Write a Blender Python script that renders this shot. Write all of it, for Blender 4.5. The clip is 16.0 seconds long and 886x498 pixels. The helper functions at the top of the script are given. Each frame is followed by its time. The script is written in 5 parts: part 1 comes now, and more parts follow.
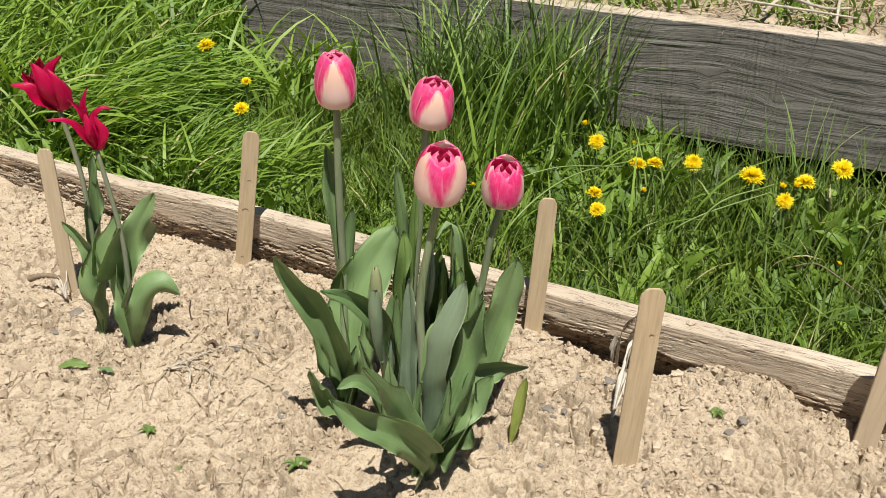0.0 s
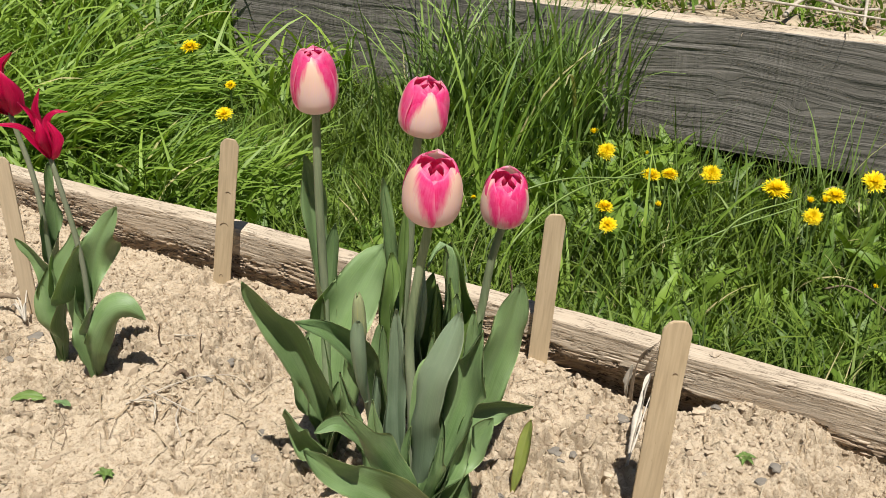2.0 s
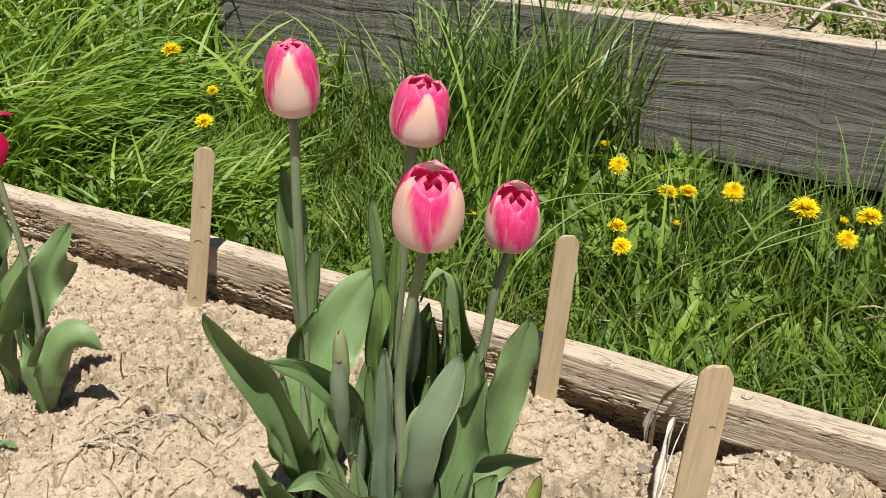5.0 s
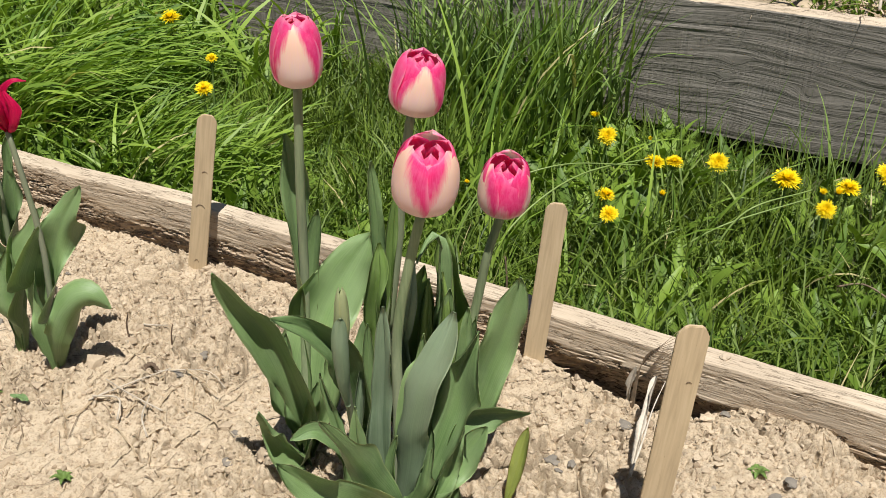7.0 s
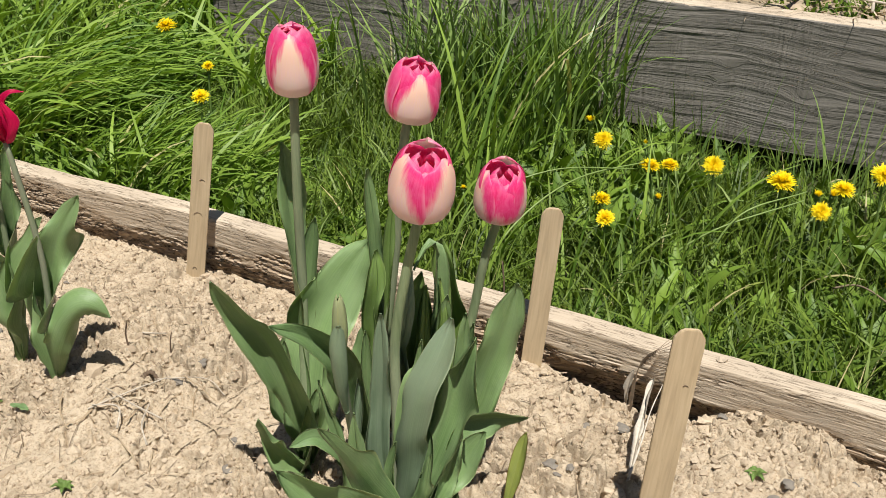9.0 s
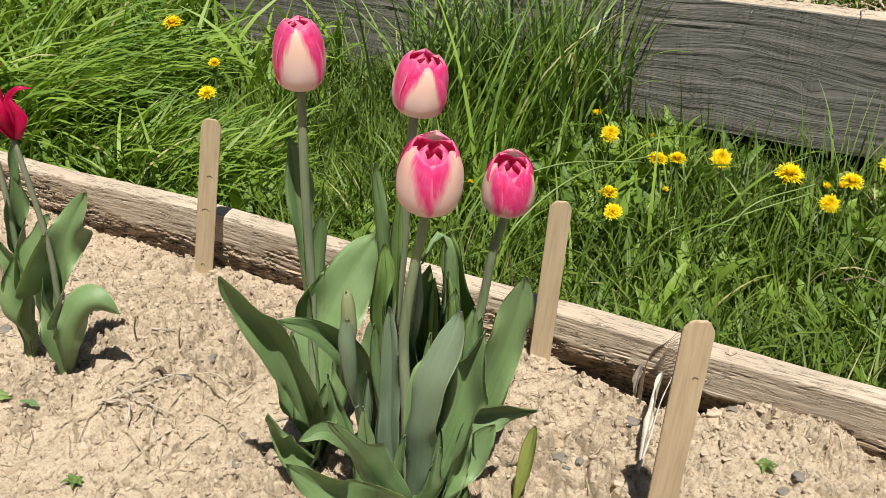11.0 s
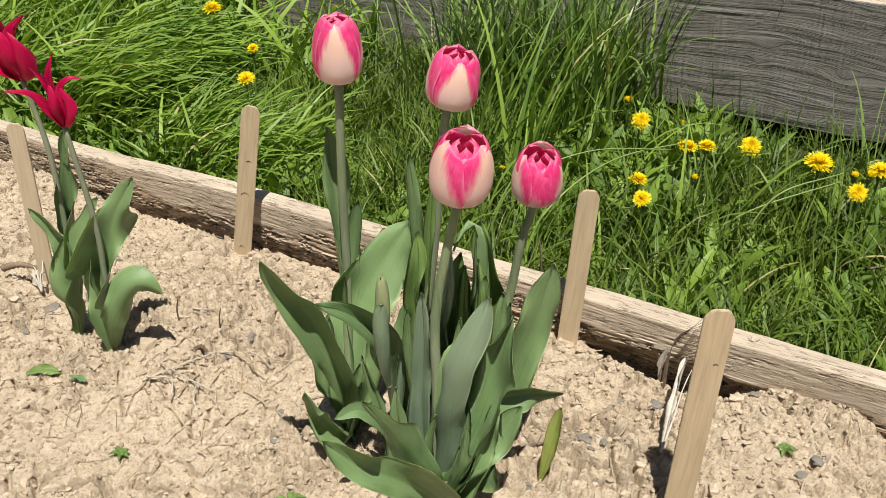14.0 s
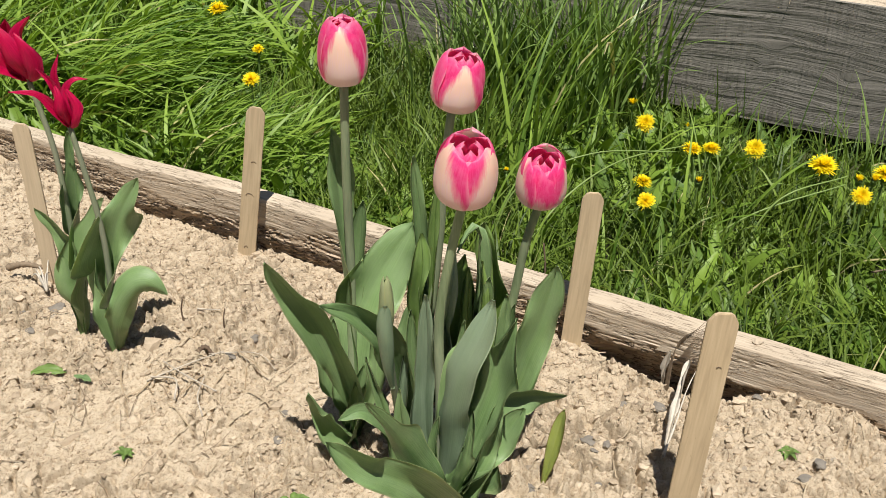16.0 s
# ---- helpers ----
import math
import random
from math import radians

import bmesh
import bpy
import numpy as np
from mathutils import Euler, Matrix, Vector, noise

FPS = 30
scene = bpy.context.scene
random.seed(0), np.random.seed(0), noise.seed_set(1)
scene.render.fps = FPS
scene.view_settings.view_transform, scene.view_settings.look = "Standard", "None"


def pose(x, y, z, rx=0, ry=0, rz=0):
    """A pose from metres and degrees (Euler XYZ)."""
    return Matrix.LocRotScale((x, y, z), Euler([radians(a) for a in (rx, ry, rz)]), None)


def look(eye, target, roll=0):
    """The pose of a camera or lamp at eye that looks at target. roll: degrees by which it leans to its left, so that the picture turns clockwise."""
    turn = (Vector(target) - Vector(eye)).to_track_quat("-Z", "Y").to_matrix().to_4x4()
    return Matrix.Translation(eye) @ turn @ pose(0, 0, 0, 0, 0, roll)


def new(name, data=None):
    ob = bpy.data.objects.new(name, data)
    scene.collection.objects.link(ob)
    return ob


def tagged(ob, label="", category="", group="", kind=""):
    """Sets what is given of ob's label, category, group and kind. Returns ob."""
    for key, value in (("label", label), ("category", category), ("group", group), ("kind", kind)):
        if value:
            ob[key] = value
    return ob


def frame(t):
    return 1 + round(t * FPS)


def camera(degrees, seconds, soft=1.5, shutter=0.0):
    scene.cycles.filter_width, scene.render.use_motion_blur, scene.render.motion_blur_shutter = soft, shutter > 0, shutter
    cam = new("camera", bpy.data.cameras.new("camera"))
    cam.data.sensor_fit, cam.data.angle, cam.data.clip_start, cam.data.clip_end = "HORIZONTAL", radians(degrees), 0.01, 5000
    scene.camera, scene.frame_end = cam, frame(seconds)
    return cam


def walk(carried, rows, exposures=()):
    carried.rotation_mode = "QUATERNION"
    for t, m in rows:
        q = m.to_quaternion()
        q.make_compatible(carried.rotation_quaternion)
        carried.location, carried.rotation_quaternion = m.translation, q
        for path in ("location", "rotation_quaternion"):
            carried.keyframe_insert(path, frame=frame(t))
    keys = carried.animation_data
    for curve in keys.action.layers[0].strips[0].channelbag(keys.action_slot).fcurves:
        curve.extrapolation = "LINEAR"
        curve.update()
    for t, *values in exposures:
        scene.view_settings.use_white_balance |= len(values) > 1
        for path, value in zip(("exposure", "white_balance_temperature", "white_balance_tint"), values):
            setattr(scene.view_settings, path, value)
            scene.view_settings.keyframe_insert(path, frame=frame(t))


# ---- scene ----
cam = camera(48.4, 16.0, soft=0.5)
# seconds, x, y, z, yaw, pitch, roll
ROWS = [
    (0.0, 0.0885, -0.1545, 0.6623, 30.397, -28.422, 1.393),
    (0.5, 0.0981, -0.1489, 0.6644, 30.957, -28.417, 1.607),
    (1.0, 0.0977, -0.1478, 0.6658, 30.933, -28.261, 1.510),
    (1.5, 0.0894, -0.1536, 0.6665, 30.444, -27.967, 1.121),
    (2.0, 0.0396, -0.0582, 0.6193, 30.639, -27.949, 1.256),
    (2.5, 0.0148, -0.0238, 0.6029, 30.518, -27.447, 1.050),
    (3.0, -0.0120, 0.0199, 0.5818, 30.523, -26.884, 1.017),
    (3.5, -0.0442, 0.0771, 0.5523, 30.669, -26.417, 1.001),
    (6.0, 0.0003, 0.0033, 0.5883, 30.616, -28.124, 0.363),
    (6.5, 0.0008, 0.0011, 0.5896, 30.530, -28.632, 0.164),
    (7.0, 0.0000, 0.0000, 0.5900, 30.500, -29.000, 0.000),
    (7.5, 0.0018, -0.0064, 0.5959, 30.496, -29.172, -0.068),
    (8.0, 0.0025, -0.0059, 0.5975, 30.481, -29.125, -0.001),
    (8.5, 0.0031, -0.0044, 0.5978, 30.320, -28.985, 0.173),
    (9.0, 0.0021, -0.0021, 0.5941, 30.124, -28.796, 0.419),
    (11.5, 0.0014, -0.0039, 0.5912, 30.356, -29.028, 1.048),
    (12.0, 0.0017, -0.0040, 0.5915, 30.615, -29.116, 1.119),
    (12.5, 0.0024, -0.0060, 0.5922, 30.981, -29.252, 1.194),
    (13.0, 0.0060, -0.0121, 0.5974, 31.421, -29.522, 1.256),
    (13.5, 0.0111, -0.0183, 0.6050, 31.890, -29.871, 1.301),
    (14.0, 0.0148, -0.0222, 0.6126, 32.228, -30.175, 1.360),
    (14.5, 0.0153, -0.0228, 0.6154, 32.415, -30.422, 1.329),
    (15.0, 0.0150, -0.0229, 0.6148, 32.492, -30.395, 1.354),
    (15.5, 0.0148, -0.0227, 0.6154, 32.542, -30.288, 1.349),
    (16.0, 0.0150, -0.0231, 0.6146, 32.534, -30.147, 1.259),
]
walk(cam, [(t, pose(x, y, z, 90 + pitch, roll, yaw)) for t, x, y, z, yaw, pitch, roll in ROWS])

# ---- light: high late-spring sun over the near bed, clear sky ----
SUN_TO = Vector((0.262, -0.272, 0.95)).normalized()
world = bpy.data.worlds.new("sky")
scene.world = world
world.use_nodes = True
wn = world.node_tree.nodes
sky = wn.new("ShaderNodeTexSky")
sky.sky_type = "NISHITA"
sky.sun_disc = False
sky.sun_elevation = math.asin(SUN_TO.z)
sky.sun_rotation = math.atan2(SUN_TO.x, SUN_TO.y)
world.node_tree.links.new(sky.outputs[0], wn["Background"].inputs[0])
wn["Background"].inputs[1].default_value = 0.035
sun = new("sun", bpy.data.lights.new("sun", "SUN"))
sun.data.energy = 5.2
sun.data.angle = radians(0.55)
sun.data.color = (1.0, 0.965, 0.91)
sun.matrix_world = look(SUN_TO * 6, (0, 0, 0))
scene.view_settings.exposure = 0.25


# ---- materials ----
class Mat:
    """A node material with short hands for its nodes."""

    def __init__(self, name, rough=0.6, spec=0.3):
        self.m = bpy.data.materials.new(name)
        self.m.use_nodes = True
        self.t = self.m.node_tree
        self.b = self.t.nodes["Principled BSDF"]
        self.b.inputs["Roughness"].default_value = rough
        self.b.inputs["Specular IOR Level"].default_value = spec

    def n(self, kind, **values):
        node = self.t.nodes.new("ShaderNode" + kind)
        for k, v in values.items():
            node.inputs[k.replace("_", " ")].default_value = v
        return node

    def l(self, a, b):
        self.t.links.new(a, b)

    def coords(self, which="Object", scale=(1, 1, 1)):
        c = self.n("TexCoord")
        mp = self.n("Mapping", Scale=scale)
        self.l(c.outputs[which], mp.inputs["Vector"])
        return mp.outputs[0]

    def noise(self, vec, scale, detail=6.0, rough=0.6, distort=0.0):
        x = self.n("TexNoise", Scale=scale, Detail=detail, Roughness=rough, Distortion=distort)
        self.l(vec, x.inputs["Vector"])
        return x.outputs["Fac"]

    def ramp(self, fac, *stops):
        r = self.n("ValToRGB")
        e = r.color_ramp.elements
        while len(e) < len(stops):
            e.new(0.5)
        for i, (p, c) in enumerate(stops):
            e[i].position = p
            e[i].color = (*c, 1) if len(c) == 3 else c
        self.l(fac, r.inputs[0])
        return r.outputs[0]

    def mix(self, fac, a, b, blend="MIX"):
        x = self.t.nodes.new("ShaderNodeMix")
        x.data_type = "RGBA"
        x.blend_type = blend
        for sock, v in ((x.inputs[0], fac), (x.inputs[6], a), (x.inputs[7], b)):
            if isinstance(v, (int, float)):
                sock.default_value = v
            elif isinstance(v, tuple):
                sock.default_value = (*v, 1)
            else:
                self.l(v, sock)
        return x.outputs[2]

    def math(self, op, a, b=0.0, clamp=False):
        x = self.t.nodes.new("ShaderNodeMath")
        x.operation = op
        x.use_clamp = clamp
        for sock, v in ((x.inputs[0], a), (x.inputs[1], b)):
            if isinstance(v, (int, float)):
                sock.default_value = v
            else:
                self.l(v, sock)
        return x.outputs[0]

    def color(self, out):
        if isinstance(out, tuple):
            self.b.inputs["Base Color"].default_value = (*out, 1)
        else:
            self.l(out, self.b.inputs["Base Color"])
        self.c = out

    def bump(self, height, strength=0.5, dist=0.002):
        x = self.n("Bump", Strength=strength, Distance=dist)
        self.l(height, x.inputs["Height"])
        self.l(x.outputs[0], self.b.inputs["Normal"])
        return x.outputs[0]

    def thin(self, share, tint=None):
        """Lets part of the light through, as a leaf or petal does."""
        tr = self.n("BsdfTranslucent")
        c = self.c if tint is None else self.mix(1.0, self.c, tint, "MULTIPLY")
        if isinstance(c, tuple):
            tr.inputs[0].default_value = (*c, 1)
        else:
            self.l(c, tr.inputs[0])
        ms = self.n("MixShader", Fac=share)
        self.l(self.b.outputs[0], ms.inputs[1])
        self.l(tr.outputs[0], ms.inputs[2])
        self.l(ms.outputs[0], self.t.nodes["Material Output"].inputs["Surface"])
        return self


def make_soil():
    k = Mat("dry_clay_soil", 0.95, 0.1)
    v = k.coords()
    big = k.noise(v, 7, 5, 0.6)
    mid = k.noise(v, 55, 8, 0.7)
    fine = k.noise(v, 420, 6, 0.75)
    c = k.ramp(mid, (0.30, (0.31, 0.238, 0.158)), (0.45, (0.49, 0.395, 0.277)), (0.72, (0.64, 0.53, 0.39)))
    c = k.mix(k.ramp(big, (0.35, (0, 0, 0)), (0.7, (0.55, 0.55, 0.55))), c, (0.62, 0.51, 0.37))
    c = k.mix(k.ramp(fine, (0.36, (0.7, 0.7, 0.7)), (0.48, (0, 0, 0))), c, (0.24, 0.165, 0.10))
    gr = k.n("TexVoronoi", Scale=260.0)
    k.l(v, gr.inputs["Vector"])
    c = k.mix(k.ramp(gr.outputs["Color"], (0.93, (0, 0, 0)), (0.96, (0.6, 0.6, 0.6))), c, (0.30, 0.27, 0.23))
    k.color(c)
    grit = k.noise(v, 240, 7, 0.75)
    h = k.math("ADD", k.math("MULTIPLY", fine, 0.5), k.math("ADD", k.math("MULTIPLY", grit, 0.8), mid))
    k.bump(h, 0.75, 0.0030)
    return k.m


def make_old_wood(name, light, mid, dark, crack, across, along, check_across, check_share, saw, relief):
    """Old timber; the texture's first axis runs along the plank, the second across its growth rings, in metres."""
    k = Mat(name, 0.85, 0.15)
    ring = k.noise(k.coords("UV", (along, across, 1)), 1.0, 3, 0.5, 0.35)
    hair = k.noise(k.coords("UV", (along * 5, across * 2.6, 1)), 1.0, 4, 0.65)
    pale = k.noise(k.coords("UV", (4, 20, 1)), 1.0, 5, 0.6, 0.4)
    stain = k.noise(k.coords(), 9, 6, 0.65)
    tone = k.math("ADD", k.math("MULTIPLY", ring, 0.60), k.math("MULTIPLY", hair, 0.40))
    c = k.ramp(tone, (0.36, dark), (0.45, mid), (0.58, light))
    c = k.mix(k.ramp(pale, (0.50, (0, 0, 0)), (0.66, (0.6, 0.6, 0.6))), c, tuple(1.22 * x for x in light))
    c = k.mix(k.ramp(stain, (0.48, (0, 0, 0)), (0.72, (0.6, 0.6, 0.6))), c, tuple(0.75 * x for x in mid))
    worn = k.ramp(k.noise(k.coords(), 4.5, 3, 0.5), (0.42, (0, 0, 0)), (0.60, (0.62, 0.62, 0.62)))
    c = k.mix(worn, c, mid)
    # drying checks: thin dark lines along the grain, broken into lengths
    line = k.math("ABSOLUTE", k.math("SUBTRACT", k.noise(k.coords("UV", (along * 1.2, check_across, 1)), 1.0, 3, 0.5, 0.3), 0.5))
    where = k.noise(k.coords("UV", (17, 60, 1)), 1.0, 3, 0.6)
    split = k.math("MULTIPLY", k.ramp(line, (0.0, (1, 1, 1)), (0.035, (0, 0, 0))), k.ramp(where, (0.42, (0, 0, 0)), (0.52, (check_share,) * 3)))
    c = k.mix(split, c, crack)
    # slanting marks of the saw
    mp = k.n("Mapping", Rotation=(0, 0, radians(-28)), Scale=(120, 7, 1))
    k.l(k.coords("UV"), mp.inputs["Vector"])
    teeth = k.noise(mp.outputs[0], 1.0, 3, 0.55, 0.2)
    seen = k.ramp(k.noise(k.coords(), 5, 3, 0.5), (0.40, (0, 0, 0)), (0.60, (1, 1, 1)))
    ridge = k.ramp(ring, (0.40, (0, 0, 0)), (0.56, (0.20, 0.20, 0.20)))
    h = k.math("ADD", tone, k.math("MULTIPLY", ridge, k.math("SUBTRACT", 1.0, worn)))
    h = k.math("SUBTRACT", h, k.math("MULTIPLY", split, 0.6))
    h = k.math("ADD", h, k.math("MULTIPLY", k.math("MULTIPLY", teeth, seen), saw))
    kerf = k.math("MULTIPLY", k.ramp(teeth, (0.40, (0.22 * saw,) * 3), (0.56, (0, 0, 0))), seen, True)
    k.color(k.mix(kerf, c, dark))
    k.bump(h, 0.85, relief)
    return k.m


def make_stake_wood():
    k = Mat("birch_stake", 0.6, 0.25)
    st = k.coords("Object", (60, 60, 4))
    g = k.noise(st, 4, 7, 0.6, 0.4)
    rnd = k.n("ObjectInfo")
    c = k.ramp(g, (0.3, (0.41, 0.305, 0.180)), (0.55, (0.53, 0.405, 0.245)), (0.75, (0.60, 0.475, 0.305)))
    c = k.mix(k.math("MULTIPLY", rnd.outputs["Random"], 0.35), c, (0.60, 0.51, 0.40))
    speck = k.noise(k.coords("Object", (260, 260, 90)), 3, 3, 0.5)
    c = k.mix(k.ramp(speck, (0.24, (0.6, 0.6, 0.6)), (0.31, (0, 0, 0))), c, (0.2, 0.12, 0.06))
    k.color(c)
    k.bump(g, 0.25, 0.0006)
    return k.m


def make_leaf(name, c0, c1, edge, share=0.14, rough=0.42):
    """Waxy blade; the second texture axis runs along it."""
    k = Mat(name, rough, 0.4)
    uv = k.coords("UV", (1, 1, 1))
    veins = k.noise(k.coords("UV", (46, 0.6, 1)), 2.2, 4, 0.6)
    blot = k.noise(k.coords(), 24, 5, 0.6)
    rnd = k.n("ObjectInfo")
    c = k.mix(k.math("ADD", k.math("MULTIPLY", blot, 0.75), k.math("MULTIPLY", k.math("SUBTRACT", rnd.outputs["Random"], 0.2), 0.7), True), c0, c1)
    # wax bloom lies in cloudy patches, rubbed off elsewhere
    bloom = k.noise(k.coords("UV", (2.5, 3.5, 1)), 1.6, 5, 0.6)
    c = k.mix(k.ramp(bloom, (0.40, (0, 0, 0)), (0.70, (0.40, 0.40, 0.40))), c, tuple(0.55 * x + 0.10 for x in c1))
    c = k.mix(k.ramp(veins, (0.42, (0.0, 0.0, 0.0)), (0.62, (0.34, 0.34, 0.34))), c, tuple(1.3 * x for x in c1))
    dust = k.noise(k.coords(), 160, 5, 0.7)
    c = k.mix(k.ramp(dust, (0.62, (0, 0, 0)), (0.78, (0.20, 0.20, 0.20))), c, (0.36, 0.38, 0.28))
    sp = k.n("SeparateXYZ")
    k.l(uv, sp.inputs[0])
    off = k.math("ABSOLUTE", k.math("SUBTRACT", sp.outputs[0], 0.5))
    c = k.mix(k.ramp(off, (0.455, (0, 0, 0)), (0.5, (0.55, 0.55, 0.55))), c, edge)
    k.color(c)
    k.bump(k.math("ADD", k.math("MULTIPLY", veins, 0.6), k.math("MULTIPLY", k.noise(k.coords(), 45, 4, 0.6), 1.4)), 0.35, 0.0012)
    return k.thin(share, (1.0, 1.05, 0.45)).m


def make_petal_pink(name, slope, limit):
    """Deep pink with a feathered cream flame up the middle, a cream foot and paler rims."""
    k = Mat(name, 0.38, 0.4)
    uv = k.coords("UV")
    sp = k.n("SeparateXYZ")
    k.l(uv, sp.inputs[0])
    x = k.math("MULTIPLY", k.math("ABSOLUTE", k.math("SUBTRACT", sp.outputs[0], 0.5)), 2.0)
    y = sp.outputs[1]
    shift = k.n("ObjectInfo").outputs["Random"]
    vec = k.n("CombineXYZ")
    k.l(sp.outputs[0], vec.inputs[0])
    k.l(y, vec.inputs[1])
    k.l(k.math("MULTIPLY", shift, 9.0), vec.inputs[2])

    def streaks(across, along, detail):
        mp = k.n("Mapping", Scale=(across, along, 1))
        k.l(vec.outputs[0], mp.inputs["Vector"])
        return k.noise(mp.outputs[0], 1.0, detail, 0.6)

    feather, fine, gleam = streaks(16, 3.0, 5), streaks(110, 3.5, 4), streaks(5, 4, 3)
    # the flame narrows upward: pink where x and height together pass a line
    s = k.math("ADD", k.math("MULTIPLY", x, slope), y)
    s = k.math("ADD", s, k.math("MULTIPLY", k.math("SUBTRACT", feather, 0.5), 0.42))
    s = k.math("ADD", s, k.math("MULTIPLY", k.math("SUBTRACT", fine, 0.5), 0.22))
    pinkness = k.ramp(k.math("SUBTRACT", s, limit - 0.5), (0.38, (0, 0, 0)), (0.50, (0.55, 0.55, 0.55)), (0.64, (1, 1, 1)))
    pink = k.ramp(fine, (0.25, (0.83, 0.030, 0.21)), (0.50, (0.90, 0.065, 0.30)), (0.78, (0.94, 0.15, 0.40)))
    # paler pink patches put the petals' soft sunlit highlights into the colour
    pink = k.mix(k.ramp(gleam, (0.44, (0, 0, 0)), (0.70, (0.60, 0.60, 0.60))), pink, (0.92, 0.27, 0.50))
    cream = k.ramp(k.math("ADD", fine, k.math("MULTIPLY", k.math("SUBTRACT", y, 0.35), 0.9)), (0.25, (0.95, 0.82, 0.80)), (0.52, (0.97, 0.88, 0.80)), (0.85, (0.98, 0.90, 0.66)))
    c = k.mix(pinkness, cream, pink)
    rim = k.ramp(k.math("MAXIMUM", x, k.math("MULTIPLY", y, 0.99)), (0.90, (0, 0, 0)), (0.99, (0.65, 0.65, 0.65)))
    c = k.mix(rim, c, (0.96, 0.50, 0.64))
    k.color(c)
    k.b.inputs["Sheen Weight"].default_value = 0.15
    k.b.inputs["Sheen Roughness"].default_value = 0.4
    k.bump(k.math("ADD", fine, feather), 0.22, 0.0007)
    return k.thin(0.52, (1.0, 0.94, 0.95)).m


def make_petal_red():
    k = Mat("crimson_petal", 0.4, 0.35)
    uv = k.coords("UV")
    sp = k.n("SeparateXYZ")
    k.l(uv, sp.inputs[0])
    fine = k.noise(k.coords("UV", (40, 1.6, 1)), 2.5, 5, 0.6)
    c = k.ramp(fine, (0.3, (0.46, 0.002, 0.055)), (0.7, (0.80, 0.008, 0.11)))
    off = k.math("ABSOLUTE", k.math("SUBTRACT", sp.outputs[0], 0.5))
    c = k.mix(k.ramp(off, (0.36, (0, 0, 0)), (0.5, (0.55, 0.55, 0.55))), c, (0.66, 0.05, 0.17))
    k.color(c)
    k.bump(fine, 0.2, 0.0008)
    return k.thin(0.45, (1.0, 0.6, 0.8)).m


def make_stem():
    k = Mat("tulip_stem", 0.5, 0.3)
    f = k.noise(k.coords("Object", (160, 160, 12)), 2, 4, 0.6)
    c = k.ramp(f, (0.3, (0.14, 0.19, 0.09)), (0.7, (0.25, 0.30, 0.16)))
    k.color(k.mix(k.ramp(k.noise(k.coords(), 9, 3, 0.5), (0.40, (0, 0, 0)), (0.66, (0.5, 0.5, 0.5))), c, (0.25, 0.235, 0.20)))
    k.bump(f, 0.2, 0.0008)
    return k.m


def make_blades(name, a, b, pale, share=0.38, rough=0.45):
    """Each blade takes its own green; a few are straw-coloured."""
    k = Mat(name, rough, 0.3)
    g = k.n("NewGeometry")
    r = g.outputs["Random Per Island"]
    patch = k.noise(k.coords(), 5, 3, 0.5)
    c = k.mix(k.math("ADD", k.math("MULTIPLY", r, 0.75), k.math("MULTIPLY", k.math("SUBTRACT", patch, 0.22), 0.45), True), a, b)
    c = k.mix(k.ramp(r, (0.982, (0, 0, 0)), (0.987, (1, 1, 1))), c, pale)
    k.color(c)
    return k.thin(share, (1.0, 1.05, 0.4)).m


def make_plain(name, c, rough=0.7, vary=0.3, scale=60, bump=0.3, share=0.0):
    k = Mat(name, rough, 0.25)
    f = k.noise(k.coords(), scale, 6, 0.65)
    k.color(k.ramp(f, (0.3, tuple(x * (1 - vary) for x in c)), (0.7, tuple(min(1, x * (1 + vary)) for x in c))))
    k.bump(f, bump, 0.002)
    if share:
        k.thin(share)
    return k.m


def make_islands(name, a, b, rough=0.85):
    k = Mat(name, rough, 0.2)
    g = k.n("NewGeometry")
    f = k.noise(k.coords(), 180, 5, 0.7)
    c = k.mix(g.outputs["Random Per Island"], a, b)
    c = k.mix(k.ramp(f, (0.3, (0.4, 0.4, 0.4)), (0.6, (0, 0, 0))), c, tuple(0.55 * x for x in a))
    k.color(c)
    k.bump(f, 0.6, 0.002)
    return k.m


SOIL = make_soil()
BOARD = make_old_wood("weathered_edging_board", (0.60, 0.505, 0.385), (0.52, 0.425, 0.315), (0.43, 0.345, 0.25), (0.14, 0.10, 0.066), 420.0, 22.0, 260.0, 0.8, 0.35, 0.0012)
ROTTEN = make_old_wood("brown_rotten_wood", (0.52, 0.415, 0.30), (0.40, 0.305, 0.21), (0.23, 0.16, 0.105), (0.05, 0.034, 0.022), 420.0, 45.0, 240.0, 1.0, 0.0, 0.0024)
WALL = make_old_wood("grey_weathered_plank", (0.250, 0.231, 0.202), (0.212, 0.194, 0.167), (0.172, 0.156, 0.132), (0.075, 0.067, 0.056), 330.0, 11.0, 150.0, 0.35, 3.2, 0.0014)
STAKE = make_stake_wood()
LEAF = make_leaf("tulip_leaf_wax", (0.070, 0.142, 0.044), (0.250, 0.368, 0.145), (0.46, 0.53, 0.25), rough=0.42)
LEAF_BLUE = make_leaf("tulip_leaf_glaucous", (0.115, 0.170, 0.100), (0.245, 0.33, 0.20), (0.44, 0.50, 0.30), 0.10, 0.46)
LEAF_PALE = make_leaf("tulip_leaf_pale", (0.12, 0.21, 0.05), (0.20, 0.30, 0.07), (0.25, 0.33, 0.10))
LEAF_RED = make_leaf("tulip_leaf_red_tinged", (0.19, 0.31, 0.05), (0.36, 0.42, 0.10), (0.36, 0.10, 0.05))
